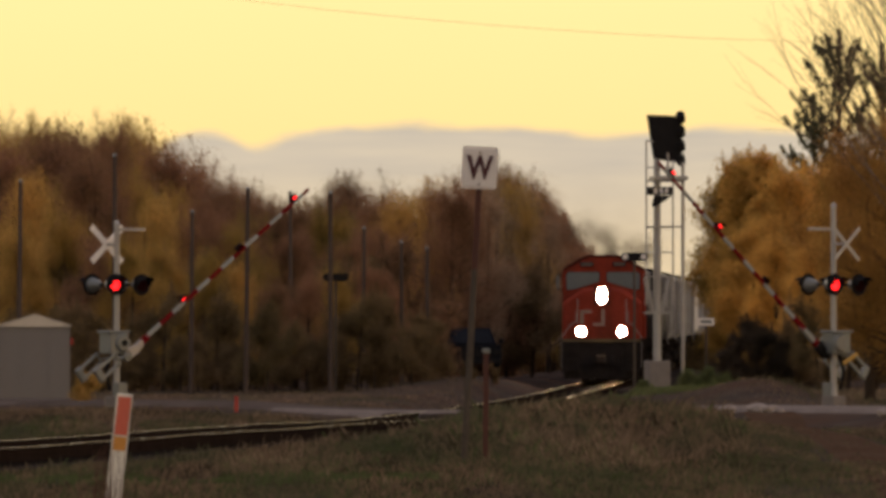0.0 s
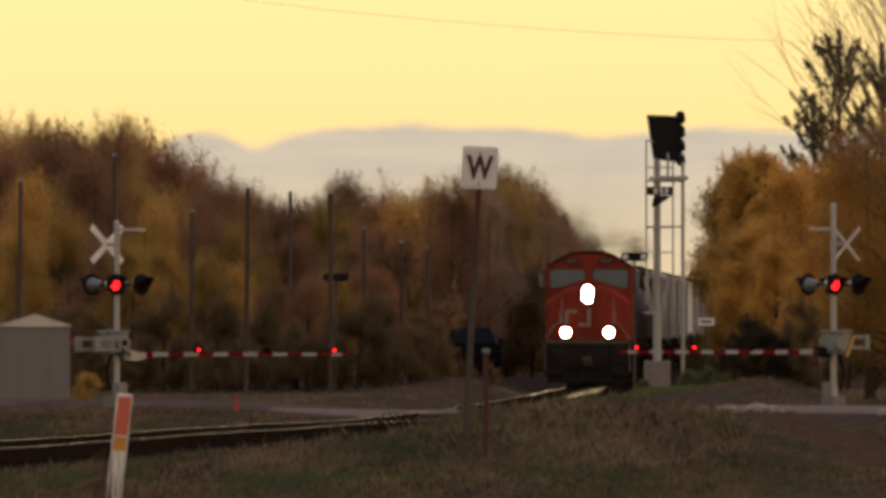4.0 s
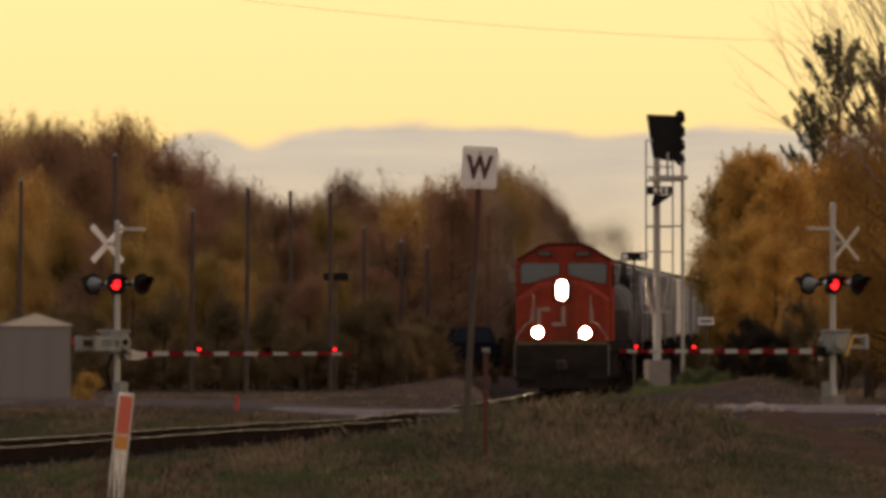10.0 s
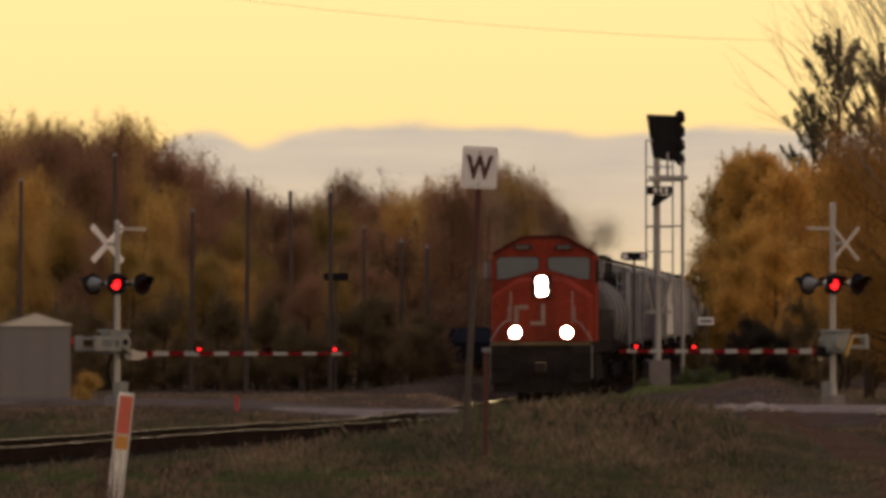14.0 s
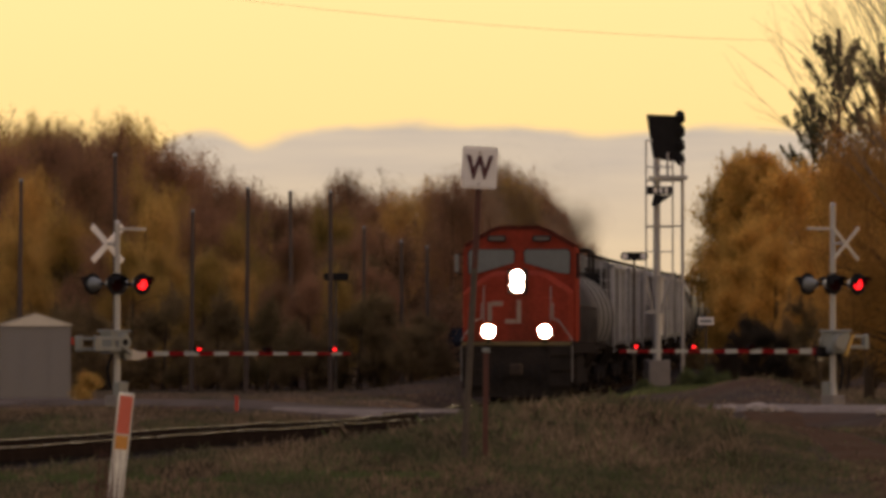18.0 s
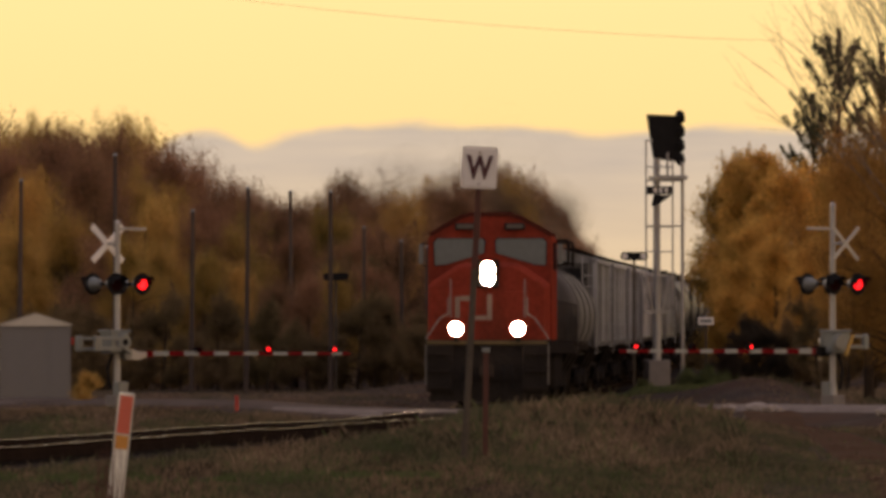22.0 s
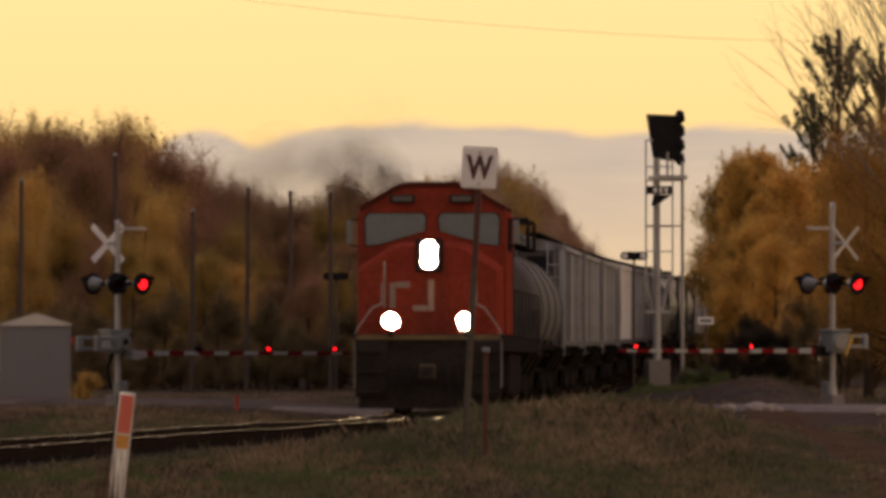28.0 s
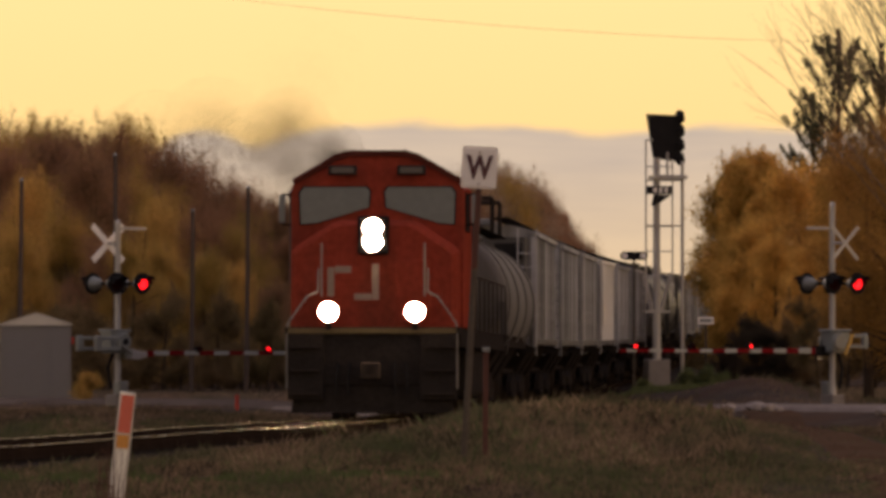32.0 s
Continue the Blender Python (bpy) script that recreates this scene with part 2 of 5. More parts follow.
M = {
    "earth": mat("dry_grass_earth", (0.068, 0.055, 0.047), 0.95, 0, 0.45, 0.25, 0.03, dirt=(0.11, 0.055, 0.03), dirt_amt=0.5),
    "dirt": mat("bare_brown_earth", (0.080, 0.048, 0.031), 0.95, 0, 0.4, 0.8, 0.02, dirt=(0.09, 0.07, 0.05), dirt_amt=0.5),
    "gravel": mat("road_gravel", (0.19, 0.16, 0.142), 0.95, 0, 0.35, 1.5, 0.02),
    "road_earth": mat("packed_earth_road", (0.088, 0.070, 0.060), 0.95, 0, 0.35, 0.4, 0.02, dirt=(0.15, 0.125, 0.11), dirt_amt=0.6),
    "ballast": mat("ballast_stone", (0.036, 0.030, 0.027), 0.95, 0, 0.5, 3.0, 0.03),
    "rail": mat("worn_rail_steel", (0.64, 0.53, 0.30), 0.27, 1.0, 0.15, 2.0),
    "rail_side": mat("rusty_rail_web", (0.022, 0.015, 0.012), 0.9, 0.0, 0.4, 3.0),
    "tie": mat("creosoted_tie", (0.02, 0.016, 0.013), 0.9, 0, 0.4, 4.0, 0.01, 0.4),
    "plank": mat("worn_crossing_timber", (0.11, 0.09, 0.075), 0.9, 0, 0.35, 2.0, 0.01, 0.5, stretch=(4, 0.5, 4)),
    "straw": leaf_mat("dry_straw_grass", (0.146, 0.112, 0.080), 0.75, 0.2, patch=(0.050, 0.066, 0.036), isl_var=0.85, stretch=(0.8, 0.11, 1)),
    "bush_green": leaf_mat("green_bush_leaves", (0.135, 0.155, 0.070), 0.4, 0.2),
    "green": leaf_mat("green_weeds", (0.078, 0.106, 0.046), 0.6, 0.2, stretch=(0.8, 0.11, 1)),
    "red_paint": mat("locomotive_red_paint", (0.255, 0.043, 0.026), 0.86, 0, 0.32, 1.2, 0, dirt=(0.05, 0.03, 0.02), dirt_amt=0.35),
    "roof_red": mat("sooty_red_roof_paint", (0.085, 0.024, 0.018), 0.86, 0, 0.4, 1.5),
    "dim_board": mat("dim_number_glass", (0.10, 0.085, 0.075), 0.6, 0, 0.2, 3.0),
    "black_paint": mat("black_underframe", (0.027, 0.023, 0.022), 0.86, 0, 0.4, 2.0),
    "hood_paint": mat("sooty_dark_hood", (0.036, 0.030, 0.028), 0.86, 0, 0.4, 1.5),
    "white_paint": mat("weathered_white_paint", (0.26, 0.25, 0.24), 0.86, 0, 0.15, 2.0, dirt=(0.2, 0.16, 0.12), dirt_amt=0.4),
    "pale": mat("pale_logo_paint", (0.25, 0.185, 0.15), 0.6, 0, 0.2, 2.0),
    "yellow_bar": mat("faded_yellow_paint", (0.45, 0.27, 0.05), 0.6, 0, 0.2, 3.0),
    "yellow_edge": mat("yellow_step_edge", (0.10, 0.07, 0.025), 0.6, 0, 0.2, 2.0),
    "hopper": mat("grey_hopper_paint", (0.24, 0.243, 0.255), 0.7, 0, 0.55, 0.8, 0, 1.0, dirt=(0.055, 0.047, 0.043), dirt_amt=0.85, stretch=(1, 1.6, 0.7)),
    # panels about half as bright as the posts, toned at random
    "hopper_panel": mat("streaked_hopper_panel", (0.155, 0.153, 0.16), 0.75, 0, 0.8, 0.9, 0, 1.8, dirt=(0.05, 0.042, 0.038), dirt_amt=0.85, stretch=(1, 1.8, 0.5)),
    "hopper_rib": mat("pale_grey_post", (0.30, 0.30, 0.315), 0.7, 0, 0.5, 1.2, 0, 1.0, dirt=(0.16, 0.13, 0.115), dirt_amt=0.6, stretch=(1, 1.6, 0.6)),
    "hopper_dark": mat("grimy_hopper_paint", (0.080, 0.072, 0.069), 0.75, 0, 0.3, 0.8, 0, 0.3, dirt=(0.035, 0.029, 0.026), dirt_amt=0.9, stretch=(1, 2.0, 0.5)),
    "hopper_bright": mat("silver_hopper_paint", (0.70, 0.69, 0.68), 0.5, 0, 0.15, 0.8, 0, 0.1, dirt=(0.2, 0.15, 0.11), dirt_amt=0.5),
    # dark sheet colour that also stands for deep shade at the wagon ends
    "hopper_end": mat("dark_sheet_and_shade", (0.05, 0.045, 0.043), 0.7, 0, 0.3, 1.0),
    "car_black": mat("black_tank_paint", (0.02, 0.019, 0.018), 0.5, 0, 0.3, 1.0),
    "steel": mat("brown_wheel_steel", (0.045, 0.036, 0.031), 0.86, 0.0, 0.3, 4.0),
    "alu": mat("aluminium_mast", (0.36, 0.355, 0.36), 0.45, 0.3, 0.12, 3.0, dirt=(0.25, 0.2, 0.18), dirt_amt=0.4),
    "galv": mat("galvanised_box", (0.185, 0.20, 0.20), 0.5, 0.2, 0.15, 3.0, dirt=(0.18, 0.16, 0.14), dirt_amt=0.4),
    "black": mat("matt_black_sheet", (0.020, 0.019, 0.020), 0.86, 0, 0.3, 3.0),
    "concrete": mat("concrete_base", (0.21, 0.19, 0.18), 0.9, 0, 0.2, 3.0, 0.01),
    "sign_white": mat("reflective_white_sheet", (0.78, 0.74, 0.72), 0.5, 0, 0.08, 4.0),
    "sign_red": mat("red_sheet", (0.42, 0.035, 0.02), 0.5, 0, 0.12, 4.0),
    "arm_white": mat("dull_white_arm_paint", (0.30, 0.31, 0.30), 0.86, 0, 0.1, 4.0),
    "arm_red": mat("dull_red_arm_paint", (0.15, 0.010, 0.012), 0.86, 0, 0.15, 4.0),
    "twig": mat("pale_twig_bark", (0.19, 0.14, 0.10), 0.9, 0, 0.3, 4.0),
    "sign_brown": mat("dark_letter_paint", (0.075, 0.018, 0.022), 0.6, 0, 0.2, 4.0),
    "marker_red": mat("faded_red_sheet", (0.62, 0.13, 0.08), 0.5, 0, 0.12, 6.0),
    "marker_yellow": mat("faded_amber_sheet", (0.60, 0.27, 0.05), 0.5, 0, 0.12, 6.0),
    "marker_white": mat("scuffed_white_sheet", (0.78, 0.77, 0.70), 0.55, 0, 0.12, 9.0, dirt=(0.20, 0.13, 0.11), dirt_amt=0.6),
    "post_rust": mat("rusty_steel_post", (0.085, 0.03, 0.022), 0.8, 0.1, 0.35, 5.0),
    "post_grey": mat("weathered_sign_post", (0.088, 0.074, 0.062), 0.86, 0, 0.3, 5.0),
    "wood": mat("weathered_pole_wood", (0.088, 0.068, 0.060), 0.9, 0, 0.35, 2.0, 0.005, 0.3, stretch=(4, 4, 0.5)),
    "shed": mat("painted_steel_cladding", (0.182, 0.170, 0.168), 0.6, 0, 0.06, 0.7, dirt=(0.22, 0.18, 0.15), dirt_amt=0.4),
    "shed_roof": mat("pale_roof_sheet", (0.60, 0.55, 0.48), 0.5, 0, 0.1, 1.0),
    "bark": mat("tree_bark", (0.055, 0.042, 0.033), 0.95, 0, 0.4, 4.0, 0.01, 0.3),
    "leaf_brown": leaf_mat("brown_autumn_leaves", (0.268, 0.156, 0.094), 0.45, 0.35),
    "leaf_gold": leaf_mat("golden_autumn_leaves", (0.410, 0.282, 0.088), 0.5, 0.45),
    "leaf_orange": leaf_mat("orange_poplar_leaves", (0.510, 0.325, 0.090), 0.6, 0.2, 0.5),
    "leaf_russet": leaf_mat("russet_orange_leaves", (0.325, 0.182, 0.055), 0.4, 0.2),
    # tan lightened to imitate the smoke veil hanging before these trees
    "leaf_tan": leaf_mat("smoke_paled_tan_leaves", (0.34, 0.25, 0.17), 0.35, 0.2),
    "leaf_olive": leaf_mat("olive_shrub_leaves", (0.165, 0.122, 0.066), 0.4, 0.3),
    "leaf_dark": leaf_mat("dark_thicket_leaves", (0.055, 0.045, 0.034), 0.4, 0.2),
    "weed": mat("dead_weed_stalk", (0.10, 0.055, 0.045), 0.9, 0, 0.3, 6.0),
    "needle": leaf_mat("spruce_needles", (0.125, 0.125, 0.075), 0.5, 0.2),
    # blue-grey base colour imitates sky reflected in the windscreens
    "glass": mat("sky_tinted_cab_glass", (0.115, 0.135, 0.155), 0.12, 0, 0.12, 1.0),
    "head": glow_mat("headlight_lens", (1.0, 0.76, 0.46), 230.0),
    "red_lit": glow_mat("lit_red_lens", (1.0, 0.012, 0.014), 2.4),
    "red_off": mat("unlit_lens_shutter", (0.018, 0.004, 0.004), 0.86, 0, 0.1, 5.0),
    "rock": mat("pale_boulder", (0.29, 0.25, 0.225), 0.9, 0, 0.25, 2.0, 0.03, 0.3),
    "truck_glass": mat("dark_tinted_glass", (0.018, 0.020, 0.025), 0.86, 0, 0.2, 1.0),
    "truck_blue": mat("dark_blue_car_paint", (0.013, 0.0135, 0.017), 0.86, 0, 0.15, 1.0),
    "soot": mat("diesel_soot", (0.115, 0.078, 0.052), 0.95, 0, 0.3, 1.0),
    "cable": mat("wire", (0.45, 0.34, 0.16), 0.6, 0, 0.1, 1.0),
}


# ---------------------------------------------------------------- mesh helpers
def bm_new():
    return bmesh.new()


def box(bm, x0, x1, y0, y1, z0, z1, bevel=0.0):
    r = bmesh.ops.create_cube(bm, size=1)
    vs = r["verts"]
    for v in vs:
        v.co = Vector((x0 + (v.co.x + 0.5) * (x1 - x0), y0 + (v.co.y + 0.5) * (y1 - y0), z0 + (v.co.z + 0.5) * (z1 - z0)))
    if bevel:
        es = list({e for v in vs for e in v.link_edges})
        bmesh.ops.bevel(bm, geom=es, offset=bevel, segments=2, affect="EDGES", profile=0.5)
    return bm


def tube(bm, p, q, r0, r1=None, seg=10, caps=True):
    r1 = r0 if r1 is None else r1
    p, q = Vector(p), Vector(q)
    d = q - p
    m = Matrix.Translation((p + q) / 2) @ d.to_track_quat("Z", "Y").to_matrix().to_4x4()
    bmesh.ops.create_cone(bm, cap_ends=caps, cap_tris=False, segments=seg, radius1=r0, radius2=r1, depth=d.length, matrix=m)
    return bm


def pipe(bm, pts, r, seg=8):
    for a, b in zip(pts, pts[1:]):
        tube(bm, a, b, r, r, seg)
    return bm


def prism(bm, prof, y0, y1, axis="y", bevel=0.0):
    """Extrude a closed profile of (x, z) pairs from y0 to y1; axis "x": profile is (y, z), from x0 to x1."""
    def co(p, t):
        return (p[0], t, p[1]) if axis == "y" else (t, p[0], p[1]) if axis == "x" else (p[0], p[1], t)
    a = [bm.verts.new(co(p, y0)) for p in prof]
    b = [bm.verts.new(co(p, y1)) for p in prof]
    n = len(prof)
    fs = [bm.faces.new(a), bm.faces.new(b[::-1])]
    for i in range(n):
        fs.append(bm.faces.new((a[i], b[i], b[(i + 1) % n], a[(i + 1) % n])))
    bmesh.ops.recalc_face_normals(bm, faces=fs)
    if bevel:
        es = list({e for f in fs for e in f.edges})
        bmesh.ops.bevel(bm, geom=es, offset=bevel, segments=2, affect="EDGES", profile=0.5)
    return bm


def loft(bm, rings):
    """Skin closed rings of equal length, with end caps."""
    vs = [[bm.verts.new(p) for p in ring] for ring in rings]
    n = len(vs[0])
    fs = []
    for a, b in zip(vs, vs[1:]):
        for i in range(n):
            fs.append(bm.faces.new((a[i], a[(i + 1) % n], b[(i + 1) % n], b[i])))
    fs += [bm.faces.new(vs[0][::-1]), bm.faces.new(vs[-1])]
    bmesh.ops.recalc_face_normals(bm, faces=fs)
    return bm


def to_mesh(name, bm, material, smooth=False):
    me = bpy.data.meshes.new(name)
    bm.to_mesh(me)
    bm.free()
    me.materials.append(material)
    if smooth:
        for p in me.polygons:
            p.use_smooth = True
    return me


def part(name, bm, material, parent, label="", smooth=False):
    ob = new(name, bm if isinstance(bm, bpy.types.Mesh) else to_mesh(name, bm, material, smooth))
    ob.parent = parent
    if label:
        ob["label"] = label
    return ob


def thing(name, m, label, category, group="", kind=""):
    ob = new(name)
    ob.matrix_basis = m
    return tagged(ob, label, category, group, kind)


def raw(name, verts, faces, material):
    me = bpy.data.meshes.new(name)
    me.from_pydata(verts, [], faces)
    me.materials.append(material)
    return me


# ---------------------------------------------------------------- the plan
def track_x(y):
    """Centre line of the track: nearly straight, bending to the left where it comes near."""
    u = min(y, 232.0) - 170
    x = 2.026 + 0.05756 * u + 5.05e-5 * u * u + 0.0638 * max(0.0, y - 232)
    return x - 0.003 * (118 - y) ** 2 if y < 118 else x


def track_z(y):
    """Height of the rail heads: a shallow sag beyond the crossing, then a gentle climb."""
    if y < 110:
        return -0.1014 + 0.006 * (110 - y) - 0.0003 * (110 - y) ** 2 if y > 70 else -0.341
    u = min(y, 232.0) - 170
    return -0.1976 + 0.001197 * u + 4.66e-5 * u * u + 0.00698 * max(0.0, y - 232)


ROAD_C, ROAD_A = (0.72, 141.0), radians(41)
ROAD_U = (-math.sin(ROAD_A), math.cos(ROAD_A))
ROAD_N = (math.cos(ROAD_A), math.sin(ROAD_A))


def road_off(x, y):
    return (x - ROAD_C[0]) * ROAD_N[0] + (y - ROAD_C[1]) * ROAD_N[1]


def road_z(x, y):
    """The road dips to the level of the rails where it crosses them."""
    return -0.03 + (track_z(y) - 0.01 + 0.03) * (1 - step(1.9, 6.0, abs(x - track_x(y))))


def bump_at(x, y, cx, cy, sx, sy):
    return math.exp(-((x - cx) / sx) ** 2 - ((y - cy) / sy) ** 2)


def step(a, b, v):
    t = max(0.0, min(1.0, (v - a) / (b - a)))
    return t * t * (3 - 2 * t)


def ground_z(x, y):
    d = x - track_x(max(y, 30))
    z = -0.42 + 0.30 * step(120, 175, y)
    z += 0.42 * bump_at(x, y, 3.0, 104, 3.2, 24)
    z += 0.165 * bump_at(x, y, 2.9, 119, 1.6, 9)
    z += 0.62 * bump_at(x, y, 8.2, 160, 1.6, 7)
    z += 0.25 * bump_at(x, y, 6.5, 175, 2.5, 14)
    z += 0.36 * bump_at(x, y, -7.4, 122, 4.6, 13)
    z += 0.20 * bump_at(x, y, 0.7, 101, 1.5, 12)
    z += 0.34 * bump_at(x, y, 1.0, 240, 1.9, 12)
    z += 0.48 * bump_at(x, y, 0.4, 205, 2.3, 14)
    z += 0.05 * noise.noise((x * 0.35, y * 0.08, 0)) + 0.03 * noise.noise((x * 1.3, y * 0.4, 7))
    if y < 70:
        z -= 0.5 * step(70, 30, y)
    tz = track_z(y)
    if y > 215:
        z += max(0.0, tz - track_z(215)) * (1 - step(3.5, 9.0, abs(d)))
    bed = 1 - step(1.9, 3.4, abs(d))
    z = z * (1 - bed) + min(z, tz - 0.30) * bed
    r = 1 - step(4.4, 7.0, abs(road_off(x, y)))
    z = z * (1 - r) + (road_z(x, y) - 0.08) * r
    bed2 = 1 - step(1.5, 2.1, abs(d))
    return z * (1 - bed2) + (tz - 0.42) * bed2


def build_ground():
    xs = [-2500, -900, -400, -200, -110, -70, -50] + [i * 0.5 for i in range(-80, 81)] + [50, 70, 110, 200, 400, 900, 2500]
    ys = [-2500, -400, -60, 0, 15, 30] + [40 + i for i in range(0, 221)] + [270, 285, 300, 330, 370, 420, 520, 700, 1000, 1600, 2600]
    vs = [(x, y, ground_z(x, y) if -60 < x < 60 and 10 < y < 400 else -0.4) for y in ys for x in xs]
    n = len(xs)
    fs = [(j * n + i, j * n + i + 1, (j + 1) * n + i + 1, (j + 1) * n + i) for j in range(len(ys) - 1) for i in range(n - 1)]
    me = raw("ground", vs, fs, M["earth"])
    for p in me.polygons:
        p.use_smooth = True
    tagged(new("ground", me), "rough dry brown grass and bare earth", "ground", kind="structure")


def strip(name, centre, half, z, material, crown=0.0, step_m=1.0):
    """A ribbon along a list of (x, y), with real thickness."""
    vs, fs = [], []
    for i, (x, y) in enumerate(centre):
        a, b = centre[max(0, i - 1)], centre[min(len(centre) - 1, i + 1)]
        t = Vector((b[0] - a[0], b[1] - a[1])).normalized()
        nx, ny = t.y, -t.x
        for k, (w, dz) in enumerate(((-1.25, -0.35), (-1, 0), (0, crown), (1, 0), (1.25, -0.35))):
            vs.append((x + nx * w * half, y + ny * w * half, z(x + nx * w * half, y + ny * w * half) + dz))
    for i in range(len(centre) - 1):
        for k in range(4):
            fs.append((i * 5 + k, i * 5 + k + 1, i * 5 + 5 + k + 1, i * 5 + 5 + k))
    return new(name, raw(name, vs, fs, material))


def build_road():
    for name, s0, s1, material, label in (("road_1", -120, 3, "gravel", "pale gravel road up to the level crossing"), ("road_2", 3, 120, "road_earth", "packed brown earth road beyond the track")):
        c = [(ROAD_C[0] + ROAD_U[0] * s, ROAD_C[1] + ROAD_U[1] * s) for s in range(s0, s1 + 1, 3)]
        tagged(strip(name, c, 3.4, road_z, M[material], 0.02), label, "road", kind="structure")


def lane_x(y):
    """Middle of the bare earth lane that leaves the road towards the near side."""
    return 6.75 - 0.30 * ((136 - y) / 30) ** 2


def build_lane():
    vs, fs, cols = [], [], (-0.70, -0.4, 0.0, 0.4, 0.70)
    for i in range(78):
        y = 60 + i
        for k, w in enumerate(cols):
            x = lane_x(y) + w + 0.15 * noise.noise((y * 0.3, k, 3))
            vs.append((x, y, ground_z(x, y) + (0.03 if abs(w) < 0.6 else -0.03)))
    fs = [(i * 5 + k, i * 5 + k + 1, i * 5 + k + 6, i * 5 + k + 5) for i in range(77) for k in range(4)]
    me = raw("lane", vs, fs, M["dirt"])
    for p in me.polygons:
        p.use_smooth = True
    tagged(new("lane", me), "bare brown earth lane through the dry grass", "lane", kind="structure")


def rail_path(off, y0, y1, step_m):
    pts, y = [], y0
    while y <= y1:
        s = (track_x(y + 0.5) - track_x(y - 0.5))
        n = Vector((1, -s)).normalized()
        pts.append((track_x(y) + n.x * off, y + n.y * off))
        y += step_m
    return pts


def build_track():
    c = rail_path(0, 20, 420, 2.0)
    bed = strip("ballast_bed", c, 1.7, lambda x, y: track_z(y) - 0.20, M["ballast"])
    tagged(bed, "dark crushed stone ballast under the rails", "ballast", kind="structure")
    tr = thing("railway_track", Matrix(), "single railway track with shiny worn rail heads on wooden ties", "track", kind="structure")
    for off in (-0.755, 0.755):
        for nm, w, z0, z1, mt in (("rail_web", 0.03, -0.17, -0.035, "rail_side"), ("rail_foot", 0.075, -0.185, -0.165, "rail_side"), ("rail_head", 0.036, -0.036, -0.003, "rail_side"), ("running_band", 0.017, -0.006, 0.0, "rail")):
            vs, fs = [], []
            pts = rail_path(off, 20, 420, 1.0)
            for i, (x, y) in enumerate(pts):
                wob = 0.020 * noise.noise((off * 9, y * 0.16, 3)) + 0.018 * noise.noise((off * 5, y * 0.6, 5))
                wz = 0.018 * noise.noise((off * 9, y * 0.16, 13)) + 0.016 * noise.noise((off * 5, y * 0.45, 15))
                prof = ((-w, z0), (w, z0), (w, z1), (-w, z1))
                if nm == "running_band":
                    # the worn crown of the head, rounded at both corners
                    prof = [(w * 1.02 * math.cos(a), -0.011 + 0.011 * max(0.0, math.sin(a)) ** 0.6) for a in [math.pi * k / 12 for k in range(13)]]
                nn = len(prof)
                for sx, zz in prof:
                    vs.append((x + sx + wob, y, track_z(y) + zz + wz))
            for i in range(len(pts) - 1):
                for k in range(nn if nn == 4 else nn - 1):
                    fs.append((i * nn + k, i * nn + (k + 1) % nn, i * nn + nn + (k + 1) % nn, i * nn + nn + k))
            me = raw(nm, vs, fs, M[mt])
            if nn > 4:
                for p in me.polygons:
                    p.use_smooth = True
            part(nm, me, None, tr)
    me = to_mesh("tie", box(bm_new(), -1.3, 1.3, -0.11, 0.11, -0.36, -0.185, 0.012), M["tie"])
    for i in range(290):
        y = 62 + i * 0.56
        ob = new("tie", me)
        ob.parent = tr
        ob.matrix_basis = pose(track_x(y) + random.uniform(-0.03, 0.03), y, track_z(y), 0, 0, math.degrees(-math.atan(track_x(y + .5) - track_x(y - .5))))


def build_crossing():
    """Timber planks that carry the road over the rails."""
    deck = thing("crossing_deck", Matrix(), "worn timber planks between and beside the rails at the road", "crossing deck", kind="structure")
    for k, off in enumerate((-1.32, -1.06, -0.46, -0.15, 0.15, 0.46, 1.06, 1.32)):
        for seg in range(3):
            y0 = 134.6 + seg * 4.4 - off * 0.8
            bm = box(bm_new(), off - 0.12, off + 0.12, y0, y0 + 4.36, -0.16, -0.006 - 0.004 * ((k + seg) % 3), 0.012)
            for v in bm.verts:
                v.co.x += track_x(v.co.y)
                v.co.z += track_z(v.co.y)
            part("plank", bm, M["plank"], deck)


build_ground()
build_road()
build_lane()
build_crossing()
build_track()


# ---------------------------------------------------------------- locomotive and cars
def raise_body(root, dz):
    """Lift everything above the running gear."""
    done = set()
    for ob in root.children_recursive:
        if ob.name.split(".")[0] in ("wheelset", "wheel", "side_frame", "bolster", "coupler") or ob.data.name in done:
            continue
        done.add(ob.data.name)
        for v in ob.data.vertices:
            v.co.z += dz * step(0.5, 1.2, v.co.z)


def wheelset(parent, y, r=0.46):
    ax = part("wheelset", tube(bm_new(), (-0.75, 0, 0), (0.75, 0, 0), 0.085), M["steel"], parent)
    ax.location = (0, y, r)
    for sx in (-0.755, 0.755):
        bm = tube(bm_new(), (sx - 0.065, 0, 0), (sx + 0.065, 0, 0), r, r, 24)
        tube(bm, (sx - 0.09 if sx > 0 else sx + 0.06, 0, 0), (sx - 0.06 if sx > 0 else sx + 0.09, 0, 0), r + 0.025, r + 0.025, 24)
        tube(bm, (sx - 0.11, 0, 0), (sx + 0.11, 0, 0), 0.14, 0.14, 12)
        part("wheel", bm, M["steel"], ax)
    return ax


